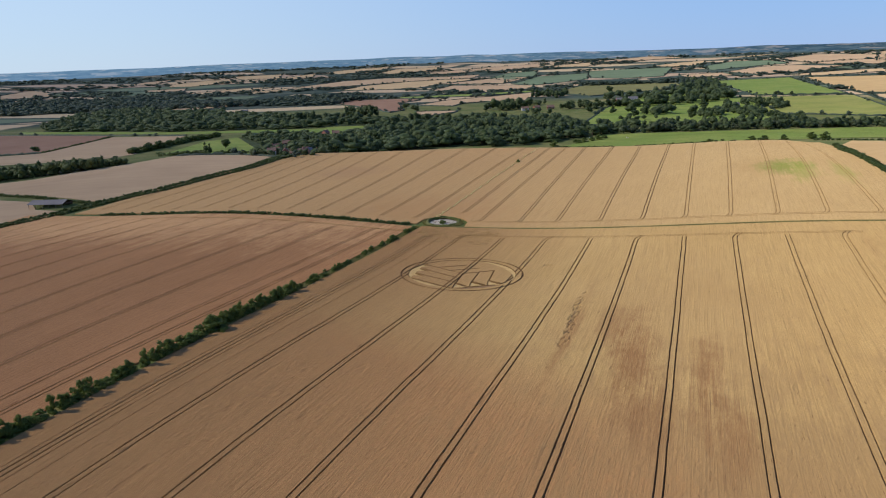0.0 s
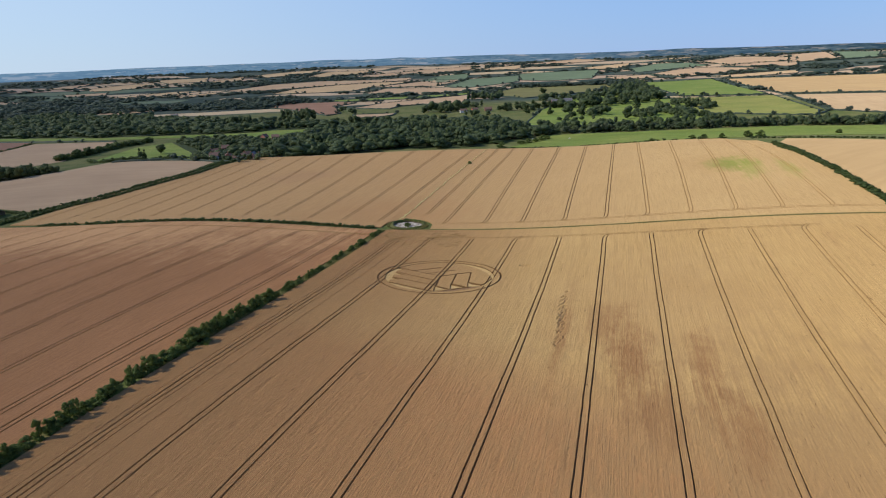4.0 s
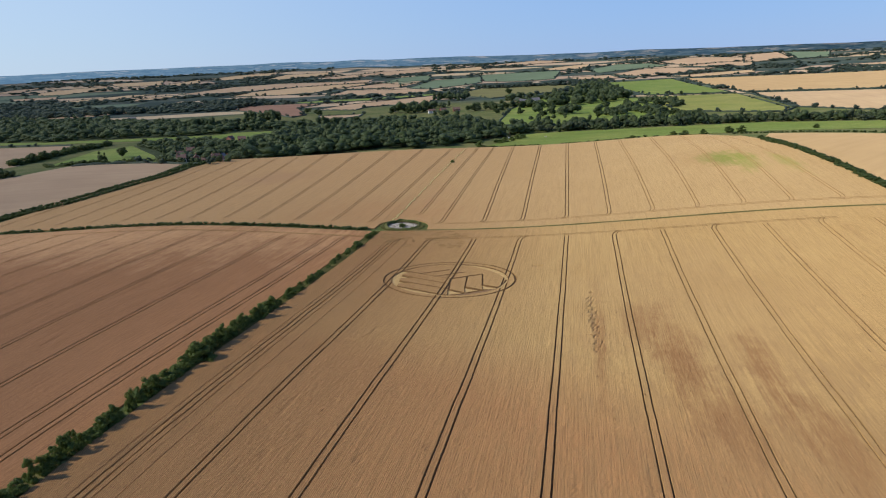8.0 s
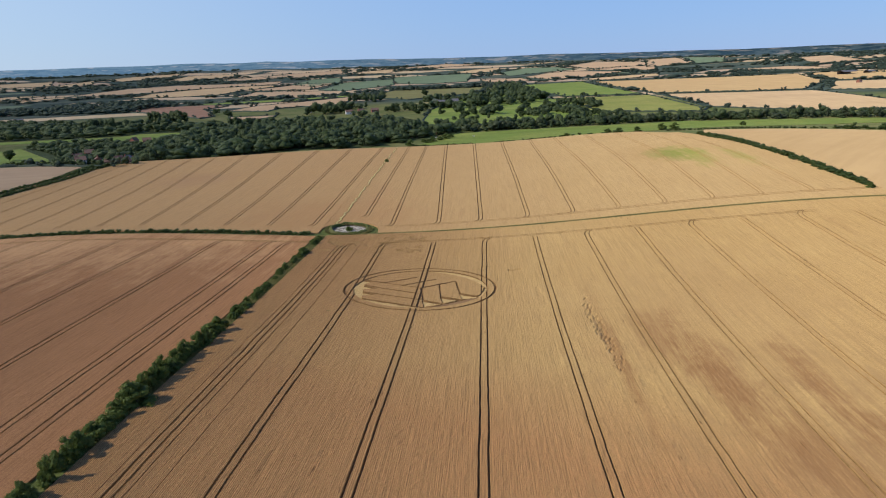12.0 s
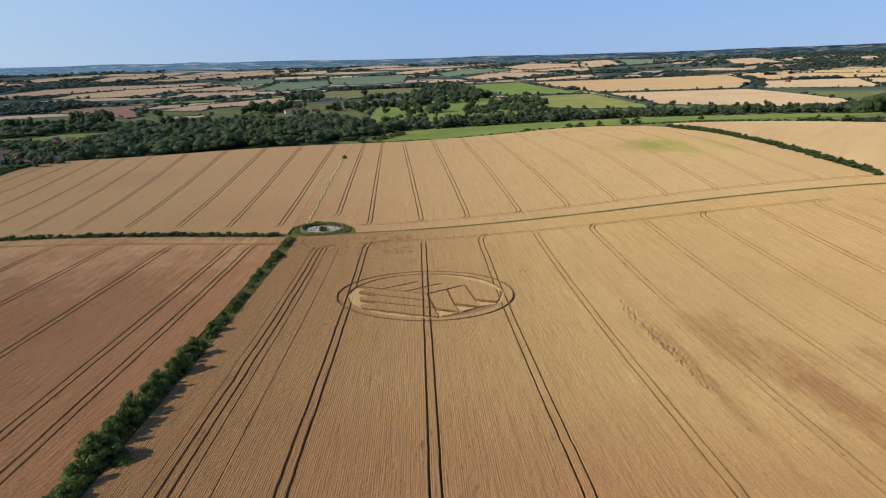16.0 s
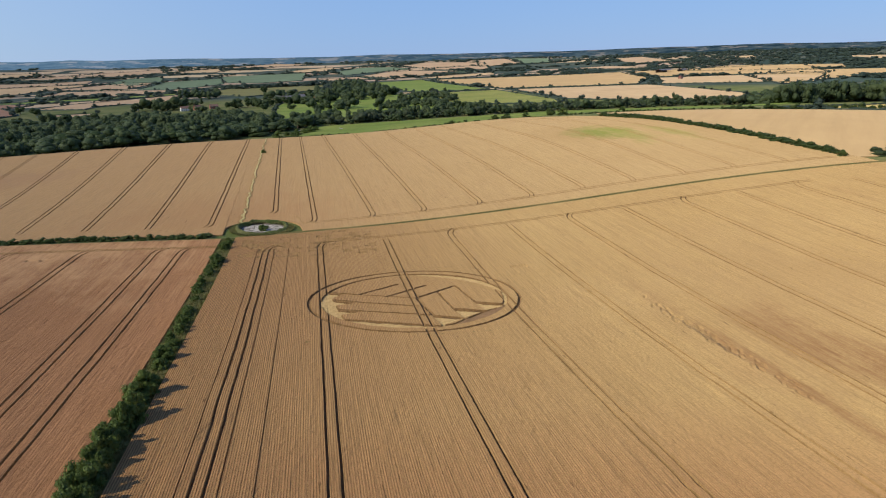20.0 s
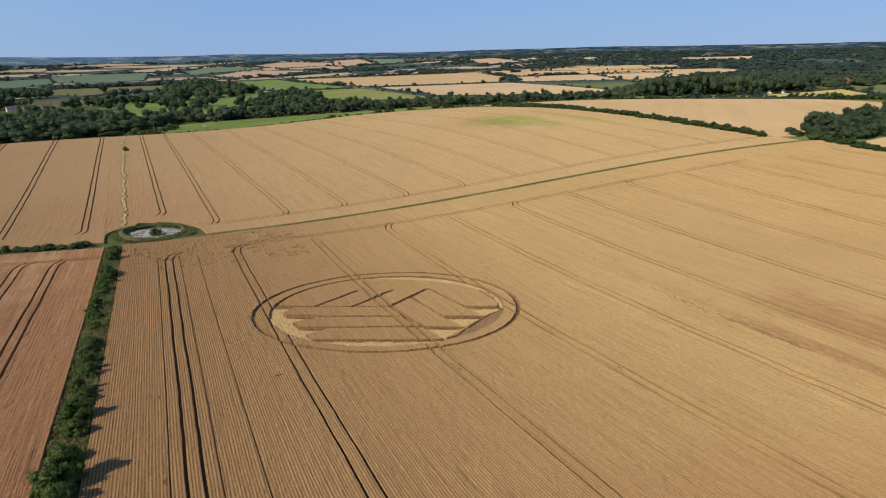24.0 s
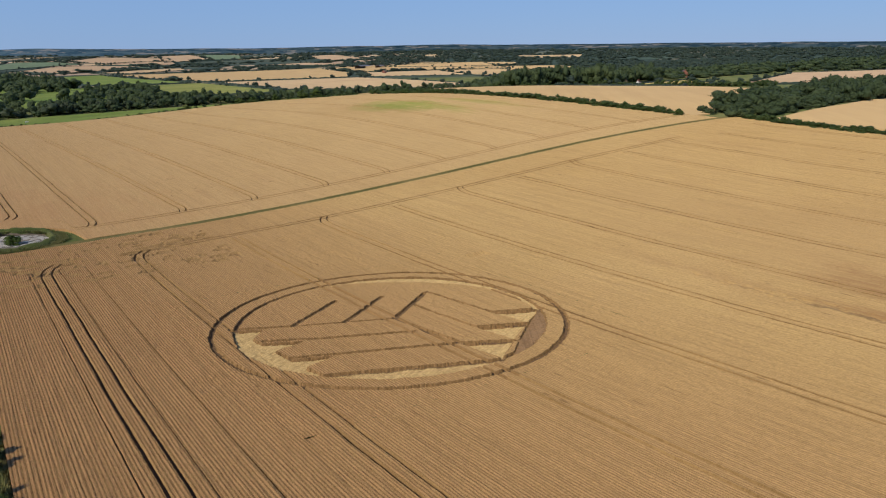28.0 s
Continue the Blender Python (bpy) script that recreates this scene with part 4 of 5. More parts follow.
# ---- pond ----
def pond(x0, y0):
    empty = thing("dew_pond", "dry chalk dew pond with a grassy bank and cracked white floor", "pond")
    n, prof = 64, [(14.8, -0.3, 1), (13.9, 0.6, 1), (13.0, 1.4, 1), (12.2, 1.9, 1), (11.5, 1.7, 1), (11.0, 0.6, 1), (10.4, 0.22, 1)]
    verts, faces = [], []
    for j, (r, h, _) in enumerate(prof):
        for i in range(n):
            a = 2 * math.pi * i / n
            wob = 1 + (float(value_noise(math.cos(a) * 2 + 5, math.sin(a) * 2 + 5, 8)) - 0.5) * 0.3
            low = 0.55 + 0.45 * math.sin(a)            # the bank stands higher on its north side
            hh = h * (0.5 + 0.5 * low) if h > 0 else h
            x, y = x0 + r * wob * 0.84 * math.cos(a), y0 + r * wob * math.sin(a) * (0.93 if math.sin(a) > 0 else 0.78)
            verts.append((x, y, float(ground_z(x, y)) + hh + (float(value_noise(x * 0.8, y * 0.8, 6)) - 0.3) * 0.75 + (float(value_noise(x * 0.21, y * 0.21, 16)) - 0.5) * 0.9 * (h > 0.5)))
            if j:
                b, c = (j - 1) * n, j * n
                faces.append((b + i, b + (i + 1) % n, c + (i + 1) % n, c + i))
    mesh_ob("bank", verts, faces, [BANK, CHALK_SHADED], empty, [0 if k < n * 5 else 1 for k in range(len(faces))], True)
    verts, faces = [], []
    rings = [10.9, 9.0, 7.0, 4.5, 2.0, 0.3]
    for j, r in enumerate(rings):
        for i in range(n):
            a = 2 * math.pi * i / n
            wob = 1 + (float(value_noise(math.cos(a) * 2 + 5, math.sin(a) * 2 + 5, 8)) - 0.5) * 0.3
            x, y = x0 + r * wob * 0.84 * math.cos(a), y0 + r * wob * math.sin(a) * (0.93 if math.sin(a) > 0 else 0.78)
            verts.append((x, y, float(ground_z(x, y)) + 0.34 - 0.02 * j + 0.08 * float(value_noise(x * 1.5, y * 1.5, 3))))
            if j:
                b, c = (j - 1) * n, j * n
                faces.append((b + i, b + (i + 1) % n, c + (i + 1) % n, c + i))
    mesh_ob("floor", verts, faces, [DRY_MUD], empty, None, True)
    rng = random.Random(4)
    # cracked slabs of dry chalk
    k = 0
    while k < 210:
        a, rr = rng.uniform(0, 6.283), math.sqrt(rng.uniform(0.0, 1.0)) * 10.2
        x, y = x0 + rr * 0.84 * math.cos(a), y0 + rr * 0.88 * math.sin(a) - 0.3
        if math.hypot(x - x0 - 1.2, y - y0 + 0.3) < 1.2:
            k += 1
            continue
        bm = bmesh.new()
        m = rng.randint(5, 8)
        size = rng.uniform(0.35, 1.05)
        ring = [(x + size * rng.uniform(0.75, 1.15) * math.cos(6.283 * i / m), y + size * 0.8 * rng.uniform(0.75, 1.1) * math.sin(6.283 * i / m)) for i in range(m)]
        zz = float(ground_z(x, y)) + 0.40 + rng.uniform(0, 0.05)
        face = bm.faces.new([bm.verts.new((px, py, zz)) for px, py in ring])
        top = bmesh.ops.extrude_face_region(bm, geom=[face])["geom"]
        for v in top:
            if isinstance(v, bmesh.types.BMVert):
                v.co.z -= 0.3
        bmesh.ops.recalc_face_normals(bm, faces=bm.faces[:])
        part("slab", bm, CHALK, empty)
        k += 1
    return empty


pond(-12.6, 391.5)
draped("pond_verge", [(-12.6 + (16.5 if math.sin(a) > 0 else 15.5) * 0.9 * math.cos(a), 390.6 + 15.6 * math.sin(a)) for a in (0.2618 * i for i in range(24))] , POND_GRASS, "fresh green grass round the dry pond", 0.1, 8.0, "verge")


# ---- foliage ----
def ico(level):
    bm = bmesh.new()
    bmesh.ops.create_icosphere(bm, subdivisions=level, radius=1.0)
    bm.verts.ensure_lookup_table()
    v = np.array([q.co[:] for q in bm.verts])
    f = np.array([[q.index for q in face.verts] for face in bm.faces])
    bm.free()
    return v, f


ICO = {1: ico(1), 2: ico(2), 3: ico(3)}


def foliage(seed, clumps, leaves, leaf, spread, rise, clump_r, level=1, columnar=1.0, loose=1.25):
    """A crown about 1 high: dark inner masses closely covered with leaf sprays that lie roughly along them."""
    rng = np.random.RandomState(seed)
    base_v, base_f = ICO[level]
    verts, faces, count = [], [], 0
    for i in range(clumps):
        a, rr = rng.uniform(0, 6.283), spread * math.sqrt(rng.uniform(0, 1))
        h = rise + (1 - rise - clump_r * 0.8) * rng.uniform(0, 1) * (1 - 0.45 * (rr / max(spread, 0.01)) ** 2)
        r = clump_r * rng.uniform(0.6, 1.25)
        c = np.array([rr * math.cos(a), rr * math.sin(a), h])
        lump = 0.86 + 0.2 * rng.uniform(-1, 1, len(base_v))
        v = base_v * lump[:, None] * r * np.array([1, 1, 0.85 * columnar]) + c
        v[:, 2] = np.maximum(v[:, 2], 0.01)
        verts.append(v)
        faces.append(base_f + count)
        count += len(v)
        m = leaves // clumps
        d = rng.normal(size=(m, 3))
        d /= np.linalg.norm(d, axis=1)[:, None]
        d[:, 2] = np.abs(d[:, 2]) * 1.1 - 0.25
        pos = c + d * r * rng.uniform(0.8, loose, (m, 1)) * np.array([1, 1, 0.9 * columnar])
        face = d + rng.normal(size=(m, 3)) * 0.32
        t1 = np.cross(face, rng.normal(size=(m, 3)))
        t2 = np.cross(face, t1)
        t1 *= leaf * rng.uniform(0.5, 1.3, (m, 1)) / np.linalg.norm(t1, axis=1)[:, None]
        t2 *= leaf * rng.uniform(0.4, 1.0, (m, 1)) / np.linalg.norm(t2, axis=1)[:, None]
        quad = np.stack([pos - t1, pos + t2, pos + t1, pos - t2], 1)
        quad[:, :, 2] = np.maximum(quad[:, :, 2], 0.0)
        verts.append(quad.reshape(-1, 3))
        q = np.arange(m)[:, None] * 4 + count
        faces.append(np.concatenate([q + [0, 1, 2], q + [0, 2, 3]], 0))
        count += m * 4
    return np.concatenate(verts), np.concatenate(faces)


SHRUBS = [foliage(10 + i, 26, 2600, 0.036, 0.38, 0.05, 0.14, 1, 1.0, 1.5) for i in range(6)]
LIGHT_TREES = [foliage(140 + i, 5, 70, 0.085, 0.27, 0.2, 0.26) for i in range(5)]
LOW_SHRUBS = [foliage(30 + i, 9, 620, 0.055, 0.40, 0.12, 0.26) for i in range(5)]
CROWNS = [foliage(50 + i, 15, 1100, 0.042, 0.31, 0.24, 0.19) for i in range(4)] + [foliage(60, 11, 800, 0.042, 0.16, 0.16, 0.16, 1, 1.5)]
WOOD_TREES = [foliage(80 + i, 7, 330, 0.055, 0.28, 0.2, 0.25, 2) for i in range(6)] + [foliage(90 + i, 8, 220, 0.05, 0.12, 0.2, 0.15, 1, 1.5) for i in range(2)]


def shared(name, shape, material):
    me = bpy.data.meshes.new(name)
    me.from_pydata(shape[0].tolist(), [], shape[1].tolist())
    me.materials.append(material)
    me.polygons.foreach_set("use_smooth", np.full(len(me.polygons), True))
    return me


SHRUB_MESH = [shared("shrub", s, LEAF_HEDGE) for s in SHRUBS]
LOW_MESH = [shared("shrub", s, LEAF_LOW) for s in LOW_SHRUBS]
CROWN_MESH = {m.name: [shared("crown", s, m) for s in CROWNS] for m in (LEAF_TREE, LEAF_WILLOW)}


def along(points, step, rng, jitter=0.3):
    for (ax, ay), (bx, by) in zip(points, points[1:]):
        n = max(1, int(math.hypot(bx - ax, by - ay) / step))
        for i in range(n):
            f = (i + rng.uniform(-jitter, jitter)) / n
            yield ax + (bx - ax) * f, ay + (by - ay) * f


def hedge(label, points, height, width, step, seed, meshes, vary=0.35, gaps=0.0, offset=0.4, clumps=0.0):
    rng = random.Random(seed)
    x0, y0 = points[0]
    z0 = float(ground_z(x0, y0))
    root = thing("hedge", label, "hedge", (x0, y0, z0))
    for x, y in along(points, step, rng):
        if rng.random() < gaps or float(value_noise(x / 4.0, y / 4.0, 71)) < clumps:
            continue
        x, y = x + rng.uniform(-offset, offset), y + rng.uniform(-offset, offset)
        s = height * rng.uniform(1 - vary, 1 + vary)
        w = width * rng.uniform(0.8, 1.25)
        ob = new("shrub", rng.choice(meshes))
        ob.parent = root
        ob.matrix_basis = Matrix.Translation((x - x0, y - y0, float(ground_z(x, y)) - z0 - 0.05)) @ Matrix.Rotation(rng.uniform(0, 6.283), 4, "Z") @ Matrix.Diagonal((w, w, s, 1))
    return root


def shrub(label, x, y, height, width, seed, name="shrub"):
    root = thing(name, label, "bush", (x, y, float(ground_z(x, y))))
    ob = new("crown", SHRUB_MESH[seed % len(SHRUB_MESH)])
    ob.parent = root
    ob.matrix_basis = Matrix.Rotation(seed * 1.3, 4, "Z") @ Matrix.Diagonal((width, width, height, 1))
    trunk(root, height * 0.25, 0.06 * width, seed)
    return root


def trunk(root, height, radius, seed):
    rng = random.Random(seed)
    bm = bmesh.new()
    for tilt, length, r, start in [((0, 0), height, radius, 0.0)] + [((rng.uniform(-0.5, 0.5), rng.uniform(-0.5, 0.5)), height * 0.8, radius * 0.5, height * 0.75) for _ in range(3)]:
        m = Matrix.Translation((0, 0, start)) @ Euler((tilt[0], tilt[1], 0)).to_matrix().to_4x4() @ Matrix.Translation((0, 0, length / 2))
        bmesh.ops.create_cone(bm, cap_ends=True, segments=7, radius1=r, radius2=r * 0.6, depth=length, matrix=m)
    return part("trunk", bm, BARK, root)


def tree(label, x, y, height, width, kind, leaf=None, seed=0, group=""):
    leaf = leaf or LEAF_TREE
    root = thing("tree", label, "tree", (x, y, float(ground_z(x, y)) - 0.1), group)
    trunk(root, height * 0.34, height * 0.028, seed)
    ob = new("crown", CROWN_MESH[leaf.name][kind])
    ob.parent = root
    ob.matrix_basis = Matrix.Rotation(seed * 2.1, 4, "Z") @ Matrix.Diagonal((width, width, height, 1))
    return root


def wood(name, label, places, shapes, material, category="wood"):
    """Many trees too far off to count, as one piece: places are rows of x, y, height, width."""
    rng = random.Random(len(places))
    verts, faces, n = [], [], 0
    for x, y, h, w in places:
        h *= 0.6 + 0.85 * float(fractal(x / 75.0, y / 75.0, 61))
        v, f = shapes[rng.randrange(len(shapes))]
        a = rng.uniform(0, 6.283)
        c, s = math.cos(a), math.sin(a)
        p = np.stack([(v[:, 0] * c - v[:, 1] * s) * w + x, (v[:, 0] * s + v[:, 1] * c) * w + y, v[:, 2] * h + float(ground_z(x, y)) - 0.4], 1)
        verts.append(p)
        faces.append(f + n)
        n += len(p)
    ob = mesh_ob(name, np.concatenate(verts), np.concatenate(faces), [material], smooth_shade=True)
    return tagged(ob, label, category, kind="stuff")


def scatter(corners, step, rng, height, vary=0.3, clear=(), width=1.0):
    xs, ys = [c[0] for c in corners], [c[1] for c in corners]
    out = []
    for gx in np.arange(min(xs), max(xs), step):
        for gy in np.arange(min(ys), max(ys), step):
            x, y = gx + rng.uniform(-0.45, 0.45) * step, gy + rng.uniform(-0.45, 0.45) * step
            if bool(inside(np.array(x), np.array(y), corners)) and not any(bool(inside(np.array(x), np.array(y), c)) for c in clear):
                h = height * rng.uniform(1 - vary, 1 + vary)
                out.append((x, y, h, max(h * 0.85, step * 1.25) * rng.uniform(0.75, 1.45) * width))
    return out


def far_hedge(label, pts, height, width, material, rng):
    """A far hedge: a lumpy bank of leaf mass along points of x, y."""
    verts, faces = [], []
    path = list(along(pts, 5.0, rng, 0.2)) + [pts[-1]]
    for i, (x, y) in enumerate(path):
        qx, qy = path[min(i + 1, len(path) - 1)]
        rx, ry = path[max(i - 1, 0)]
        dx, dy = qx - rx, qy - ry
        ln = math.hypot(dx, dy) or 1.0
        nx, ny = -dy / ln, dx / ln
        h, w = height * rng.uniform(0.6, 1.35), width * rng.uniform(0.7, 1.3) / 2
        z = float(ground_z(x, y))
        for o, up in ((-1.0, -0.3), (-0.85, 0.6 * h), (-0.2, h), (0.45, 0.9 * h), (0.95, 0.5 * h), (1.0, -0.3)):
            verts.append((x + nx * w * o, y + ny * w * o, z + up))
        if i:
            for q in range(5):
                faces.append((i * 6 - 6 + q, i * 6 - 5 + q, i * 6 + q + 1, i * 6 + q))
    return tagged(mesh_ob("far_hedge", verts, faces, [material], smooth_shade=True), label, "hedge", "far hedges")


TRUNK_BM = bmesh.new()
bmesh.ops.create_cone(TRUNK_BM, cap_ends=True, segments=6, radius1=0.03, radius2=0.02, depth=0.4, matrix=Matrix.Translation((0, 0, 0.2)))
TRUNK_MESH = bpy.data.meshes.new("trunk")
TRUNK_BM.to_mesh(TRUNK_MESH)
TRUNK_BM.free()
TRUNK_MESH.materials.append(BARK)
WOOD_MESH = {m.name: [shared("crown", s, m) for s in WOOD_TREES] for m in (LEAF_WOOD, LEAF_WILLOW, LEAF_TREE)}


def grove(label, places, leaf, group, rng, other=None, share=0.0):
    """Single trees of a wood that stands near enough to tell them apart: rows of x, y, height, width."""
    for x, y, h, w in places:
        root = thing("tree", label, "tree", (x, y, float(ground_z(x, y)) - 0.3), group, turn=rng.uniform(0, 6.283))
        stem = new("trunk", TRUNK_MESH)
        mat = other if other and rng.random() < share else leaf
        crown = new("crown", rng.choice(WOOD_MESH[mat.name]))
        stem.parent = crown.parent = root
        stem.matrix_basis = crown.matrix_basis = Matrix.Diagonal((w, w, h, 1))


def tufts(name, label, points, rng):
    """Rough grass standing on the verge: small fans of blades."""
    verts, faces = [], []
    for x, y, up in points:
        z = float(ground_z(x, y)) + up
        s = rng.uniform(0.35, 0.8)
        for _b in range(6):
            a, lean = rng.uniform(0, 6.283), rng.uniform(0.15, 0.7) * s
            px, py = x + rng.uniform(-0.4, 0.4) * s, y + rng.uniform(-0.4, 0.4) * s
            n = len(verts)
            verts += [(px - 0.10 * math.sin(a), py + 0.10 * math.cos(a), z), (px + 0.10 * math.sin(a), py - 0.10 * math.cos(a), z), (px + lean * math.cos(a), py + lean * math.sin(a), z + s)]
            faces.append((n, n + 1, n + 2))
    return tagged(mesh_ob(name, verts, faces, [BLADES]), label, "grass", kind="stuff")


BLADES = leaf_material("grass_blades", (0.22, 0.25, 0.07), (0.48, 0.39, 0.16), (0.13, 0.17, 0.04))


# ---- hedges ----
rng = random.Random(31)
tufts("verge_grass", "rough dry and green grass along the hedge foot", [(*to_xy(rng.uniform(-111.2, -106.5), rng.uniform(150, 366)), 0.1) for _ in range(5200)], rng)
bank = []
for _ in range(1700):
    a, r = rng.uniform(0, 6.283), rng.uniform(10.6, 14.2)
    bank.append((-12.6 + r * 0.86 * math.cos(a), 391.5 + r * math.sin(a) * (0.94 if math.sin(a) > 0 else 0.8), 0.25 + 0.35 * (1 + math.sin(a))))
tufts("bank_grass", "shaggy dry and green grass on the pond bank", bank, rng)
hedge("thick dark green field hedge of uneven bushes along a grass verge", [to_xy(-108.9 + 0.6 * math.sin(v / 17.0), v) for v in range(228, 366, 8)], 2.5, 2.9, 1.5, 3, SHRUB_MESH, 0.5, 0.05, 0.6, 0.38)
hedge("tall thick overgrown hedge of hawthorn beside the wheat", [to_xy(-108.6 + 0.6 * math.sin(v / 17.0), v) for v in range(44, 232, 8)], 4.8, 4.1, 2.1, 4, SHRUB_MESH, 0.35, 0.02, 0.7)
shrub("large round hawthorn bush standing out of the hedge", -66.8, 193.5, 6.4, 9.0, 3, "hawthorn")
shrub("tall bush at the hedge end beside the pond", *to_xy(-108.6, 330.0), 3.8, 4.4, 1, "hawthorn")
shrub("tall bush in the middle of the hedge", *to_xy(-108.2, 244.0), 4.0, 4.4, 2, "hawthorn")
hedge("low clipped green hedge between two wheat fields", [to_xy(u, 369.3 + max(0, (-300 - u) * 0.07)) for u in range(-117, -362, -12)], 2.2, 3.4, 2.3, 5, LOW_MESH, 0.22, 0.06, 0.25)
hedge("dark clipped hedge along a lane", [(-338, 396), (-327, 415), (-316, 435), (-303, 460), (-292, 485), (-261, 536), (-228, 643), (-218, 728)], 2.9, 3.9, 2.1, 6, LOW_MESH, 0.22)
hedge("dark hedge on the far side of a lane", [(-346, 398), (-335, 418), (-324, 439), (-311, 465), (-300, 489), (-269, 541), (-236, 646), (-226, 730)], 2.9, 3.9, 2.1, 7, LOW_MESH, 0.22)
hedge("hedge behind the open barn", [(-490, 560), (-421, 537), (-375, 519), (-337, 501), (-302, 489)], 2.6, 3.6, 3.0, 15, LOW_MESH, 0.35)
hedge("thick hedge of small trees below the pasture", [(-452, 872), (-405, 800), (-364, 744), (-320, 737), (-272, 738)], 5.0, 7.5, 4.4, 18, LOW_MESH, 0.45, 0.05)
hedge("hedge between two stubble fields", [(-664, 930), (-681, 1140)], 3.0, 4.5, 4.0, 16, LOW_MESH, 0.35)
hedge("overgrown hedge above the pasture", [(-506, 894), (-499, 924), (-493, 1031), (-470, 1105)], 9.5, 12.0, 6.0, 17, LOW_MESH, 0.35)
hedge("straight dark green hedge between barley and wheat", [(243, 349), (252, 400), (266, 480), (278, 552), (288, 598)], 3.7, 5.0, 2.3, 8, LOW_MESH, 0.2, 0.0, 0.7)
hedge("hedge with pale seed heads below the wood", [(246, 316), (240, 300), (233, 274), (227, 250), (218, 205)], 3.0, 4.4, 2.1, 9, LOW_MESH, 0.3)
hedge("bushy hedge along the meadow edge", [(206, 748), (232, 742), (262, 728), (304, 702)], 2.6, 5.0, 5.5, 11, LOW_MESH, 0.5, 0.35)
hedge("low dark hedge along the crest above the meadow", [(66, 764), (98, 767), (132, 768)], 2.6, 3.4, 2.6, 19, LOW_MESH, 0.3, 0.08)
hedge("low dark hedge on the field edge above the meadow", [(152, 765), (190, 754), (204, 749)], 2.4, 3.2, 2.6, 20, LOW_MESH, 0.3, 0.1)
hedge("thin dark hedge between meadow and barley", [(306, 688), (345, 664), (420, 610)], 2.2, 3.0, 3.0, 12, LOW_MESH, 0.3)
hedge("row of rounded bushes between barley and a yellow field", [(424, 604), (500, 520), (560, 450), (620, 425)], 5.0, 6.5, 4.2, 14, LOW_MESH, 0.5, 0.08)

shrub("single round bush growing out of the dry pond floor", -12.4, 389.8, 3.2, 4.2, 0, "pond_bush")
shrub("lone round bush on the footpath line", 28.2, 637.2, 3.6, 4.2, 4, "bush")
shrub("round bush in the meadow below the crest", 66.0, 792.0, 10.0, 11.5, 5, "bush")
shrub("dark bush at the field hedge end", 240.5, 343.5, 3.6, 5.0, 1, "bush")

for i, (x, y, h, w) in enumerate(((225, 748, 4.5, 8), (262, 730, 5.5, 9), (272, 726, 5.5, 9), (288, 716, 6.0, 8), (312, 712, 7.5, 11), (322, 706, 7.0, 11), (420, 745, 6, 7))):
    shrub("rounded dark green bush beside the meadow", x, y, h, w, i, "bush")

for i, (x, y, h, w) in enumerate(((100, 893, 5.5, 9), (108, 903, 7.0, 10), (118, 914, 6.0, 9), (127, 926, 7.5, 11), (136, 940, 6.0, 9), (96, 905, 4.5, 7))):
    shrub("yellow-green scrub bush at the meadow corner", x, y, h, w, i + 2, "scrub_bush")

# ---- single trees ----
rng = random.Random(12)
spots = [(-49, 1546, 20), (-1, 1517, 21), (22, 1530, 20), (141, 1510, 19), (104, 1486, 17), (213, 1512, 20), (282, 1498, 20), (282, 1331, 16), (217, 1257, 16), (328, 1222, 17), (390, 1601, 20),
         (409, 1402, 18), (394, 1248, 16), (385, 1118, 14), (250, 1995, 22), (59, 1888, 20), (-248, 1629, 18), (-215, 1549, 17), (591, 1704, 11), (617, 1680, 10), (-341, 958, 7), (-385, 930, 16),
         (-497, 926, 14), (-490, 945, 13), (-678, 935, 13), (160, 1490, 18), (182, 1505, 18), (236, 1520, 20), (300, 1512, 20), (350, 1560, 21), (372, 1580, 20), (240, 1290, 15), (345, 1260, 16), (300, 1190, 14),
         (405, 1330, 16), (415, 1290, 15), (420, 1215, 14), (418, 1170, 14), (412, 1130, 13), (360, 1380, 17), (190, 1340, 13), (150, 1390, 14), (260, 1400, 17), (330, 1660, 20), (420, 1700, 21), (-20, 1500, 19)]
for i, (x, y, h) in enumerate(spots):
    tree("spreading green broadleaf tree in parkland" if y > 1100 else "broadleaf tree at a field edge", x, y, h, h * rng.uniform(1.0, 1.3), i % 4, None, i, "park trees" if y > 1100 else "")
for i, (x, y, h) in enumerate(((-391, 880, 15), (-387, 884, 13), (196, 1395, 17))):
    tree("narrow upright poplar beside a pasture", x, y, h, h * 0.8, 4, None, i + 70, "poplars")
for i in range(16):
    x = 150 + i * 36
    y = 1006 + rng.uniform(-8, 8) - max(0, x - 470) * 0.33
    tree("pale grey-green willow in the tree belt by the stream", x, y, rng.uniform(10, 14), rng.uniform(13, 17), i % 4, LEAF_WILLOW, i + 90, "willows")

# ---- woods ----
rng = random.Random(21)
clear = ([(-470, 875), (-480, 1040), (-430, 1095), (-335, 940), (-262, 735), (-370, 735)], [(-375, 1115), (-325, 1240), (-225, 1240), (-220, 1075)], [(-270, 1040), (-290, 1085), (-245, 1090), (-240, 1050)])
front = [(-215, 728), (-150, 835), (-60, 885), (30, 880), (140, 985), (90, 1090), (-240, 1090), (-228, 1060), (-300, 890), (-330, 770), (-260, 725)]
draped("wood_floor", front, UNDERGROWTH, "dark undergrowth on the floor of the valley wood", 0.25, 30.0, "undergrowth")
near = sorted(scatter(front, 14.5, rng, 14.0, 0.5, clear, 1.15), key=lambda q: q[1] - 0.25 * q[0])
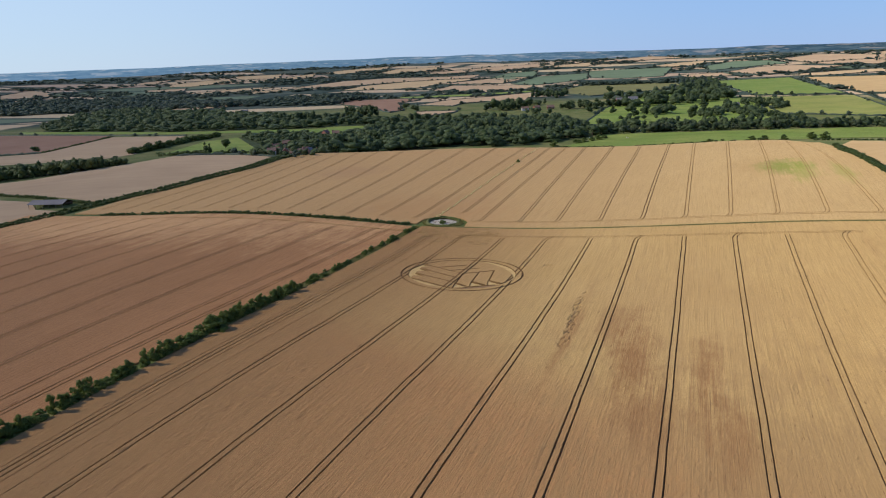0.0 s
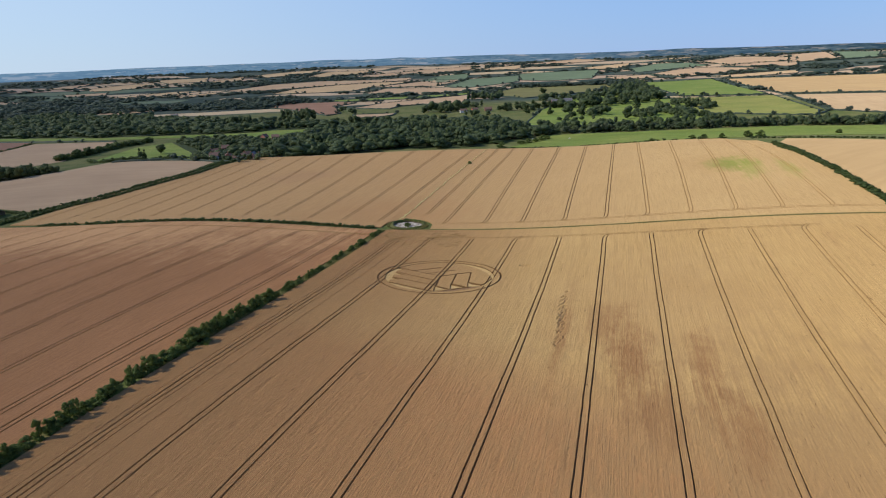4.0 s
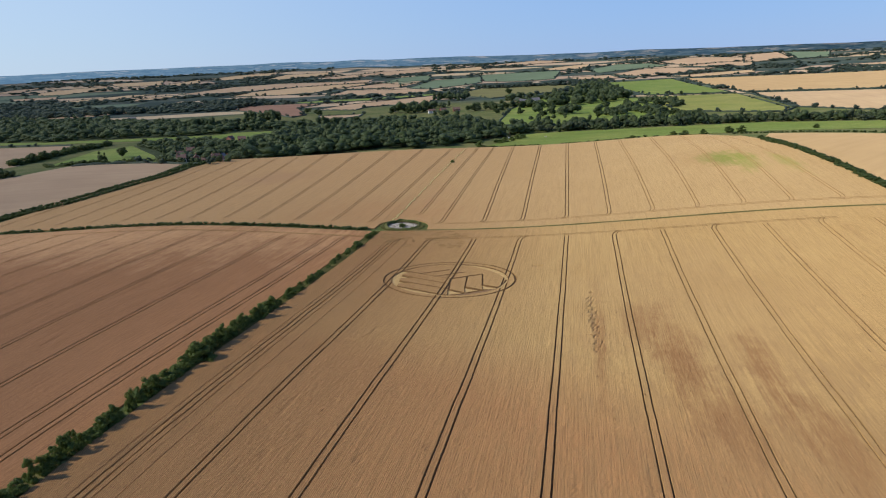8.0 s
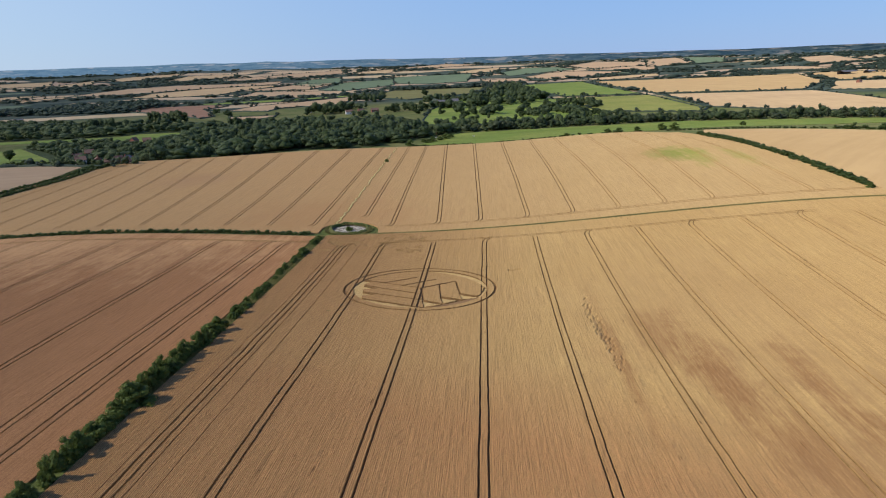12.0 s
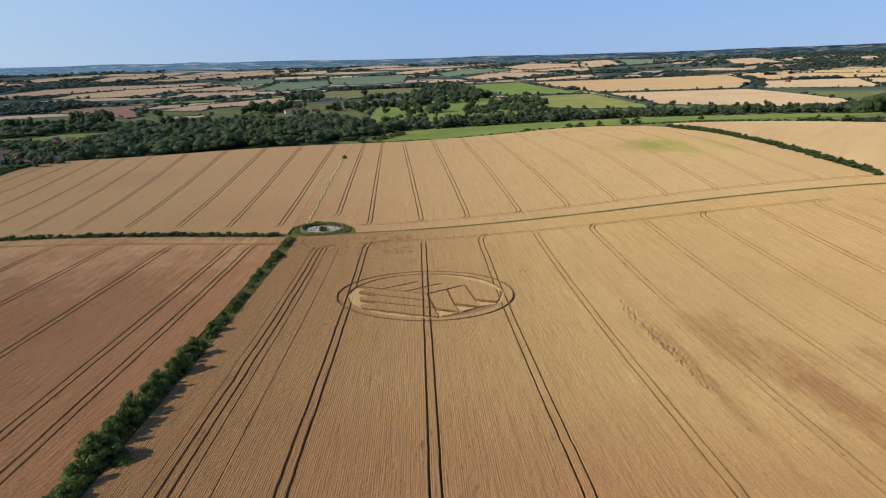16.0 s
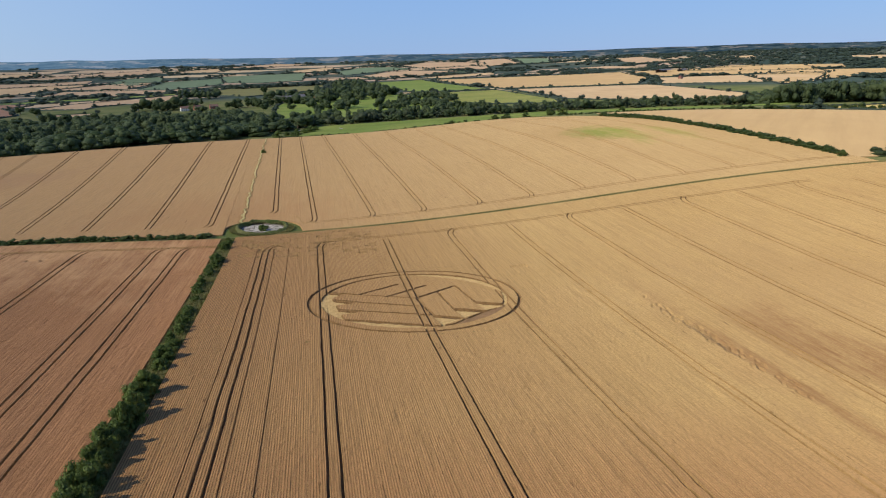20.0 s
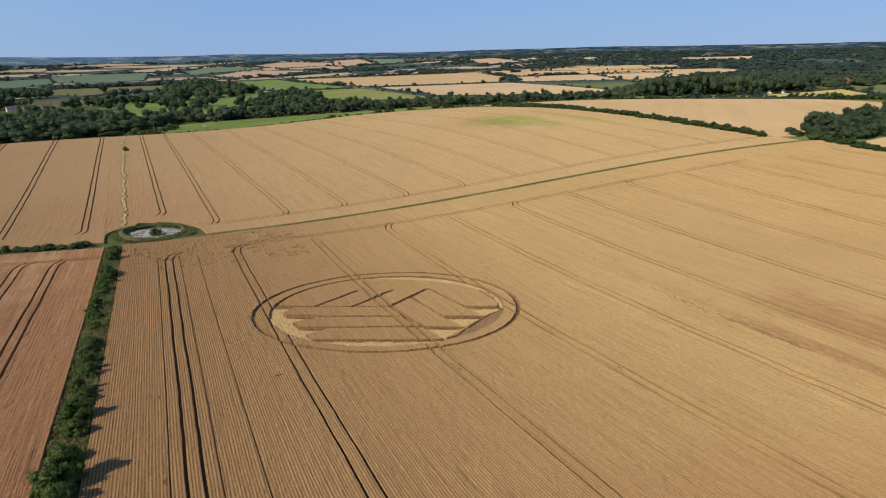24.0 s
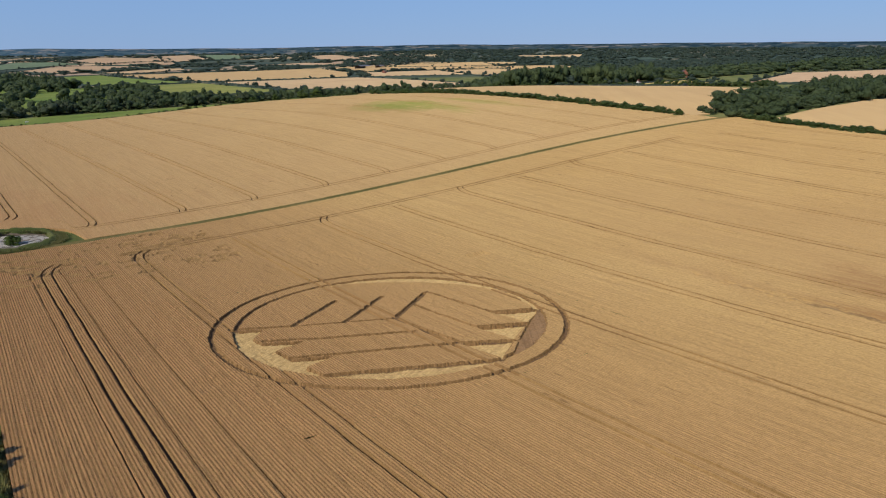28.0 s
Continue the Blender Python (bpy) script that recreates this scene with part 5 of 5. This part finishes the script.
near = [q for q in near if not inside(np.array(q[0]), np.array(q[1]), [(-343, 930), (-268, 730), (-195, 725), (-190, 770), (-230, 900), (-240, 1090), (-300, 1140), (-430, 1085)])]
grove("broadleaf tree in the dense valley wood", near[:150], LEAF_WOOD, "valley wood", rng, LEAF_TREE, 0.35)
wood("valley_wood", "dense dark green broadleaf wood filling the valley", near[150:], WOOD_TREES, LEAF_WOOD)
back = [(90, 1090), (130, 1130), (80, 1220), (-20, 1300), (-120, 1330), (-250, 1330), (-420, 1420), (-600, 1560), (-760, 1700), (-1150, 1930), (-1050, 1500), (-900, 1262), (-604, 1204), (-380, 1205), (-225, 1240), (-240, 1090)]
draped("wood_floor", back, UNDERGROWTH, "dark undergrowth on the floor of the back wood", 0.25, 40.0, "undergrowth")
wood("valley_wood", "broad dark green woodland behind the village", scatter(back, 18.0, rng, 11.5, 0.5, clear), WOOD_TREES, LEAF_WOOD)
far_left = [(-1150, 1930), (-760, 1990), (-500, 1900), (-420, 2200), (-560, 2420), (-760, 2350), (-800, 2200), (-1300, 2300), (-1400, 2600), (-2000, 2400), (-1800, 1700)]
wood("far_wood", "dark green far woodland, tinted bluish for haze", scatter(far_left, 30.0, rng, 17.0, 0.3), LIGHT_TREES, LEAF_FAR_HAZED)
houses = ((-246, 738), (-235, 752), (-224, 730), (-204, 722), (-258, 775), (-272, 800), (-262, 1062), (-282, 1075), (-240, 1082), (-232, 792), (-214, 772), (-262, 832), (-246, 858), (-286, 858), (-302, 902), (-228, 838), (-300, 940))
village_wood = [(-343, 930), (-268, 745), (-215, 735), (-190, 770), (-230, 900), (-240, 1090), (-300, 1140), (-430, 1085)]
gardens = [q for q in scatter(village_wood, 12.5, rng, 8.0, 0.5, clear) if not any(abs(q[0] - hx - (hy - q[1]) * 0.3) < 7 and -7 < hy - q[1] < 13 or math.hypot(q[0] - hx, q[1] - hy) < 7 for hx, hy in houses)]
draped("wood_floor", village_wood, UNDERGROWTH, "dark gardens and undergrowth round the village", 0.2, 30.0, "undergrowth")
for _ in range(34):
    h = rng.uniform(4.5, 7.5)
    gardens.append((rng.uniform(-270, -190), rng.uniform(724, 733), h, h * rng.uniform(0.9, 1.3)))
wood("village_trees", "garden trees and bushes between the village houses", gardens, WOOD_TREES, LEAF_WOOD, "trees")
belt = [(132, 990), (310, 992), (471, 992), (640, 940), (790, 850), (800, 880), (650, 985), (480, 1040), (300, 1045), (140, 1035)]
near = sorted(scatter(belt, 10.5, rng, 12.5, 0.4), key=lambda q: q[1] + max(0.0, q[0] - 470) * 0.33)
grove("rounded green tree in the belt along the stream", near[:110], LEAF_WOOD, "stream belt", rng, LEAF_WILLOW, 0.3)
wood("tree_belt", "belt of rounded green trees along the stream", near[110:], WOOD_TREES, LEAF_WOOD)
belt_east = [(800, 850), (900, 760), (1010, 700), (1010, 730), (900, 800), (800, 890)]
wood("tree_belt", "belt of trees and bushes by the road", scatter(belt_east, 14.0, rng, 9.0, 0.4), WOOD_TREES, LEAF_WOOD)
corner = [(243, 322), (255, 340), (330, 350), (490, 335), (480, 304), (380, 300), (300, 304), (262, 312)]
wood("field_corner_wood", "dense dark green wood at the corner of the wheat field", [(x, y, h * (0.7 + (x - 243) / 420), w) for x, y, h, w in scatter(corner, 5.5, rng, 8.5, 0.45)], WOOD_TREES + LOW_SHRUBS, LEAF_WOOD)
pine = [(600, 700), (720, 640), (860, 650), (980, 760), (900, 960), (760, 900)]
wood("dark_plantation", "dark plantation of tall trees behind a barley field", scatter(pine, 11.0, rng, 18.0, 0.25), WOOD_TREES, LEAF_WOOD)
east = [(880, 640), (1300, 640), (1500, 500), (2100, 420), (2300, 900), (1700, 950), (1300, 900), (1050, 830)]
wood("east_wood", "wide dark woodland on low ground", scatter(east, 26.0, rng, 15.0, 0.35), LIGHT_TREES, LEAF_WOOD)
nw_clump = [(-484, 617), (-409, 643), (-377, 674), (-396, 690), (-430, 672), (-500, 660), (-640, 640), (-640, 600)]
wood("field_wood", "dark clump of trees in the corner of a stubble field", scatter(nw_clump, 7.0, rng, 12.5, 0.3), WOOD_TREES, LEAF_TREE)
behind = [(200, 2080), (230, 2520), (640, 2560), (640, 2440), (540, 2150), (500, 2000), (420, 2050)]
wood("park_wood", "dark wood behind the manor park", [q for q in scatter(behind, 24.0, rng, 18.0, 0.25) if not inside(np.array(q[0]), np.array(q[1]), [(98, 2074), (216, 2440), (520, 2480), (490, 2130), (189, 1870)])], LIGHT_TREES, LEAF_FAR_HAZED)

tall = []
for cx, cy, rx, ry, n, h in ((-305, 1428, 34, 12, 22, 26), (-160, 1250, 20, 10, 12, 24), (-30, 1060, 30, 14, 14, 19), (-380, 1300, 26, 14, 14, 22), (60, 1010, 30, 12, 12, 17)):
    for _ in range(n):
        tall.append((cx + rng.uniform(-rx, rx), cy + rng.uniform(-ry, ry), h * rng.uniform(0.85, 1.15), h * 0.9))
wood("poplar_clumps", "tall upright poplars standing above the valley wood", tall, WOOD_TREES[6:], LEAF_WOOD, "poplars")
park = []
for cx, cy, rx, ry, n, h in ((-25, 1540, 45, 30, 16, 20), (150, 1500, 40, 26, 14, 19), (235, 1515, 45, 28, 16, 20), (330, 1540, 45, 35, 16, 21), (405, 1600, 35, 60, 18, 20), (395, 1260, 24, 90, 22, 16),
                             (430, 1150, 30, 60, 14, 14), (250, 1300, 40, 50, 14, 16), (330, 1235, 30, 30, 10, 16), (190, 1190, 60, 50, 8, 12), (300, 1110, 90, 30, 10, 10), (150, 1080, 50, 40, 16, 12),
                             (60, 1240, 30, 40, 8, 12), (90, 1880, 60, 40, 14, 20), (300, 1750, 90, 60, 30, 20), (455, 1780, 50, 160, 40, 21), (520, 2080, 30, 200, 40, 20), (570, 2300, 40, 160, 34, 20),
                             (40, 1400, 40, 40, 7, 13), (30, 1640, 50, 40, 14, 18), (480, 1420, 30, 90, 22, 17)):
    for _ in range(n):
        a, r = rng.uniform(0, 6.283), math.sqrt(rng.uniform(0, 1))
        hh = h * rng.uniform(0.7, 1.2)
        park.append((cx + rx * r * math.cos(a), cy + ry * r * math.sin(a), hh, hh * rng.uniform(0.95, 1.25)))
wood("park_trees", "clumps of large dark green parkland trees", park, WOOD_TREES, LEAF_WOOD)

# wide far woodland, thickest to the east
FAR_TREES = [foliage(120 + i, 5, 40, 0.09, 0.28, 0.15, 0.25) for i in range(4)]
spread = []
bounds = [(min(p[0] for p in c), max(p[0] for p in c), min(p[1] for p in c), max(p[1] for p in c), c) for _n, c, _m, _l in far_fields]


def on_field(x, y):
    return any(x0 < x < x1 and y0 < y < y1 and bool(inside(np.array(x), np.array(y), c)) for x0, x1, y0, y1, c in bounds)


for _ in range(12000):
    a, r = rng.uniform(-0.75, 1.5), math.sqrt(rng.uniform(1900.0 ** 2, 4480.0 ** 2))
    x, y = r * math.sin(a), 100 + r * math.cos(a)
    if on_field(x, y):
        continue
    need = 0.30 if a > 0.66 else (0.50 if a > 0.4 else 0.54)
    if float(fractal((x * 0.95 + y * 0.3) / 520.0 + 7, (y * 0.95 - x * 0.3) / 170.0, 51)) > need:
        h = rng.uniform(9, 17)
        spread.append((x, y, h, rng.uniform(26, 46)))
wood("far_woodland", "wide dark woods among far fields, thickest along the ridge", spread, FAR_TREES, LEAF_FAR_HAZED)

# hedgerows along the far fields, with trees standing in them
rows, lines = [], []
for nm, corners, mat, label in far_fields:
    pts = list(corners) + [corners[0]]
    lines.append((pts, 2.4, 3.6))
    for x, y in along(pts, 30.0, rng, 0.5):
        if rng.random() < 0.55:
            h = rng.uniform(5, 12)
            rows.append((x + rng.uniform(-4, 4), y + rng.uniform(-4, 4), h, h * rng.uniform(1.1, 1.5)))
for pts in (((-1100, 1245), (-684, 1152), (-540, 1126)), ((-720, 912), (-664, 928)),
            ((600, 1150), (640, 1205), (755, 1640), (930, 2545)), ((547, 1705), (735, 1650)), ((760, 1650), (1063, 1500)), ((1063, 1500), (1412, 1900)),
            ((860, 760), (1010, 690), (1200, 640)), ((-220, 712), (-300, 735), (-350, 722))):
    lines.append((list(pts), 2.2, 3.4))
    for x, y in along(list(pts), 26.0, rng, 0.5):
        if rng.random() < 0.5:
            h = rng.uniform(4, 9)
            rows.append((x, y, h, h * rng.uniform(1.1, 1.5)))
for _ in range(30):
    a, r = rng.uniform(-0.8, 1.3), rng.uniform(2000, 3700)
    cx, cy, ln, an = r * math.sin(a), 100 + r * math.cos(a), rng.uniform(250, 800), rng.uniform(-0.25, 0.45) - a * 0.7
    pts = [(cx + o * ln * math.cos(an), cy + o * ln * math.sin(an)) for o in (-0.5, -0.2, 0.15, 0.5)]
    if any(on_field(px, py) for px, py in pts):
        continue
    lines.append((pts, rng.choice((4.0, 6.0, 9.0)), rng.choice((7.0, 9.0, 24.0))))
    for x, y in along(pts, 34.0, rng, 0.5):
        if rng.random() < 0.45:
            h = rng.uniform(6, 13)
            rows.append((x, y, h, h * rng.uniform(1.2, 1.9)))
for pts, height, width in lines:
    far_hedge("long dark hedgerow dividing far fields", pts, height, width, LEAF_FAR_HAZED, rng)
wood("hedgerow_trees", "scattered dark trees standing in far hedgerows", rows, LIGHT_TREES, LEAF_FAR_HAZED, "trees")


def far_downs():
    """The chalk downs on the horizon, beyond the land; their blue haze is coloured in and glows."""
    n = 260
    verts, faces = [], []
    for i in range(n):
        a = -1.1 + 2.7 * i / (n - 1)
        top = float(skyline(a)) + (float(value_noise(a * 90, 0.5, 2)) - 0.5) * 3
        for j, (r, f) in enumerate(((4560, -0.25), (4640, 0.45), (4720, 0.8), (4800, 1.0), (4860, 0.7))):
            zz = top * f + (float(value_noise(a * 60, j * 2.0, 3)) - 0.5) * 5 * (0 if f == 1.0 else 1)
            verts.append((r * math.sin(a), 100 + r * math.cos(a), zz))
        if i:
            for j in range(4):
                faces.append(((i - 1) * 5 + j, i * 5 + j, i * 5 + j + 1, (i - 1) * 5 + j + 1))
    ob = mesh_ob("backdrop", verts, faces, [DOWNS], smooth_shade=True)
    return tagged(ob, "far chalk downs on the horizon, hazed by blue colour and glow", "hills", kind="structure")


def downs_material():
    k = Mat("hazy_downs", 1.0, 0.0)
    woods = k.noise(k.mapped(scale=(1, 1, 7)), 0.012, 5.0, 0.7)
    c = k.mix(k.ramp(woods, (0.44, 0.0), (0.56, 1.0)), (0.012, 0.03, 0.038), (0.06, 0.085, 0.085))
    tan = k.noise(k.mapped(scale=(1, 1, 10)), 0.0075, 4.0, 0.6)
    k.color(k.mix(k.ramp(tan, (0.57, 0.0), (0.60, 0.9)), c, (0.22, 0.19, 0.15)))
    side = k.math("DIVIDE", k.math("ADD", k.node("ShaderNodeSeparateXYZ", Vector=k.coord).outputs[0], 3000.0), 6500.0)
    # aerial haze as a blue emission, strongest in the west
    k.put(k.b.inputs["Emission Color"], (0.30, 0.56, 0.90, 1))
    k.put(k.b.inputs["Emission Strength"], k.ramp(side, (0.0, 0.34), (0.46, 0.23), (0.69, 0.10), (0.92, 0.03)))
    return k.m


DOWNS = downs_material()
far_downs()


# ---- buildings ----
def box(bm, x0, x1, y0, y1, z0, z1):
    v = [bm.verts.new((x, y, z)) for z in (z0, z1) for x, y in ((x0, y0), (x1, y0), (x1, y1), (x0, y1))]
    for f in ((3, 2, 1, 0), (4, 5, 6, 7), (0, 1, 5, 4), (1, 2, 6, 5), (2, 3, 7, 6), (3, 0, 4, 7)):
        bm.faces.new([v[i] for i in f])


def gable(bm, w, d, z0, z1, over=0.4, thick=0.2):
    for side in (-1, 1):
        a = (side * (d / 2 + over), z0 - over * (z1 - z0) / (d / 2))
        for (ya, za), (yb, zb) in (((a[0], a[1]), (0.0, z1)),):
            v = [bm.verts.new((x, y, z + t)) for t in (0, thick) for x, y, z in ((-w / 2 - over, ya, za), (w / 2 + over, ya, za), (w / 2 + over, yb, zb), (-w / 2 - over, yb, zb))]
            for f in ((3, 2, 1, 0), (4, 5, 6, 7), (0, 1, 5, 4), (1, 2, 6, 5), (2, 3, 7, 6), (3, 0, 4, 7)):
                bm.faces.new([v[i] for i in f])
    bmesh.ops.recalc_face_normals(bm, faces=bm.faces[:])


def house(label, x, y, w, d, h, turn, wall, roof, name="house", chimneys=1):
    root = thing(name, label, "house", (x, y, float(ground_z(x, y)) - 0.2), turn=turn)
    top = h + d * 0.42
    bm = bmesh.new()
    box(bm, -w / 2, w / 2, -d / 2, d / 2, 0, h)
    for sx in (-w / 2 + 0.01, w / 2 - 0.01):
        f = bm.faces.new([bm.verts.new((sx, yy, zz)) for yy, zz in ((-d / 2, h), (d / 2, h), (0, top - 0.1))])
    part("wall", bm, wall, root)
    bm = bmesh.new()
    gable(bm, w, d, h, top)
    part("roof", bm, roof, root)
    for k in range(chimneys):
        bm = bmesh.new()
        cx = (-w / 2 + 0.9) if k == 0 else (w / 2 - 0.9)
        box(bm, cx - 0.45, cx + 0.45, -0.4, 0.4, top - 1.0, top + 1.1)
        part("chimney", bm, BRICK, root)
    n = max(2, int(w / 3))
    for i in range(n):
        for level in ((0.9, 2.1), (3.4, 4.5)) if h > 4 else ((0.9, 2.0),):
            for side in (-1, 1):
                wx = -w / 2 + (i + 0.5) * w / n
                bm = bmesh.new()
                y0, y1 = sorted((side * (d / 2 - 0.05), side * (d / 2 + 0.03)))
                box(bm, wx - 0.55, wx + 0.55, y0, y1, *level)
                pane = part("window", bm, WINDOW, root)
                bm = bmesh.new()
                f0, f1 = sorted((side * (d / 2 + 0.03), side * (d / 2 + 0.08)))
                for a in (wx - 0.6, wx - 0.04, wx + 0.52):
                    box(bm, a, a + 0.08, f0, f1, level[0] - 0.06, level[1] + 0.06)
                for b in (level[0] - 0.08, level[1]):
                    box(bm, wx - 0.65, wx + 0.65, f0, f1, b, b + 0.08)
                part("frame", bm, RENDER_WHITE, pane)
    bm = bmesh.new()
    box(bm, 0.95, 1.85, -d / 2 - 0.06, -d / 2 + 0.05, 0.2, 2.2)
    part("door", bm, TIMBER, root)
    return root


village = ((-246, 738, 9, 7, 4.6, 0.4, RENDER_WHITE, TILE), (-235, 752, 8, 6, 4.4, 1.9, BRICK, TILE), (-222, 741, 8, 5, 2.4, 0.2, BRICK, TILE), (-206, 738, 7, 5, 2.4, 0.9, BRICK, TILE),
           (-258, 775, 9, 7, 4.8, 0.9, BRICK, TILE), (-272, 800, 8, 7, 4.8, 0.2, BRICK, TILE), (-262, 1062, 11, 8, 5.6, 0.3, BRICK, TILE), (-282, 1075, 10, 8, 5.4, 1.2, BRICK, TILE),
           (-240, 1082, 9, 7, 5.0, 0.6, BRICK, TILE), (-232, 792, 10, 7, 5.0, 0.5, BRICK, TILE), (-214, 772, 9, 7, 4.8, 1.3, BRICK, SLATE), (-262, 832, 10, 7, 5.0, 0.1, BRICK, TILE),
           (-246, 858, 9, 7, 5.0, 0.8, RENDER_WHITE, TILE), (-286, 858, 11, 7, 5.2, 0.3, BRICK, TILE), (-302, 902, 10, 7, 5.0, 0.6, BRICK, TILE), (-228, 838, 9, 7, 5.0, 1.1, BRICK, TILE), (-300, 940, 10, 8, 5.2, 0.4, BRICK, TILE), (-625, 1593, 16, 9, 8.0, 0.5, RENDER_WHITE, SLATE), (-55, 1580, 12, 8, 5.2, 0.7, RENDER_WHITE, TILE), (27, 1490, 14, 8, 5.2, 0.2, RENDER_WHITE, TILE),
           (51, 1509, 13, 8, 5.4, 0.5, BRICK, TILE), (80, 1515, 15, 8, 5.0, 0.1, BRICK, TILE), (235, 1600, 22, 11, 8.5, 0.15, BRICK, SLATE), (262, 1613, 20, 12, 9.0, 0.15, RENDER_WHITE, SLATE),
           (300, 1620, 14, 9, 6.0, 0.1, BRICK, TILE), (430, 1420, 10, 8, 5.0, 0.4, RENDER_WHITE, SLATE), (788, 968, 9, 6, 4.0, 0.4, RENDER_WHITE, SLATE), (820, 940, 8, 6, 3.6, 0.9, RENDER_WHITE, SLATE),
           (986, 678, 14, 9, 7.5, 0.6, BRICK, TILE), (702, 604, 6, 5, 2.6, 0.2, RENDER_WHITE, TILE), (688, 612, 6, 5, 2.6, 0.7, RENDER_WHITE, TILE), (1355, 1732, 13, 9, 6.0, 0.4, BRICK, TILE))
for i, row in enumerate(village):
    wallname = "white rendered" if row[6] is RENDER_WHITE else "red brick"
    house(f"{wallname} country house with a {'slate' if row[7] is SLATE else 'clay tile'} roof among trees", *row, chimneys=1 + i % 2)


def open_barn(label, x, y, w, d, h, turn, roof_material):
    """A low open-sided barn: posts, a shallow sheet roof, a back wall and bales of shade within."""
    root = thing("barn", label, "barn", (x, y, float(ground_z(x, y)) - 0.1), turn=turn)
    for i in range(6):
        for sy in (-1, 1):
            bm = bmesh.new()
            px = -w / 2 + 0.3 + i * (w - 0.6) / 5
            box(bm, px - 0.15, px + 0.15, sy * (d / 2 - 0.3) - 0.15, sy * (d / 2 - 0.3) + 0.15, 0, h)
            part("post", bm, TIMBER, root)
    bm = bmesh.new()
    box(bm, -w / 2, w / 2, d / 2 - 0.25, d / 2 - 0.1, 0.6, h)
    part("back_wall", bm, TIMBER, root)
    bm = bmesh.new()
    gable(bm, w, d, h, h + d * 0.16, 0.6, 0.12)
    part("roof", bm, roof_material, root, "dark weathered sheet roof")
    return root


open_barn("low open-sided farm barn with a dark sheet roof", -335, 484, 28, 14, 3.4, 0.05, SHEET)
open_barn("large grey barn among barley fields", 1700, 2215, 62, 26, 9.0, 0.2, SLATE)
open_barn("grey farm shed beside a large barn", 1770, 2200, 30, 22, 7.0, 0.2, SLATE)


# ---- small things ----
def trough(x, y):
    root = thing("sheep_trough", "pale feed trough standing in the meadow", "trough", (x, y, float(ground_z(x, y)) + 0.25))
    bm = bmesh.new()
    box(bm, -1.4, 1.4, -0.5, 0.5, 0, 0.9)
    part("body", bm, RENDER_WHITE, root)


trough(118, 945)
trough(165, 935)
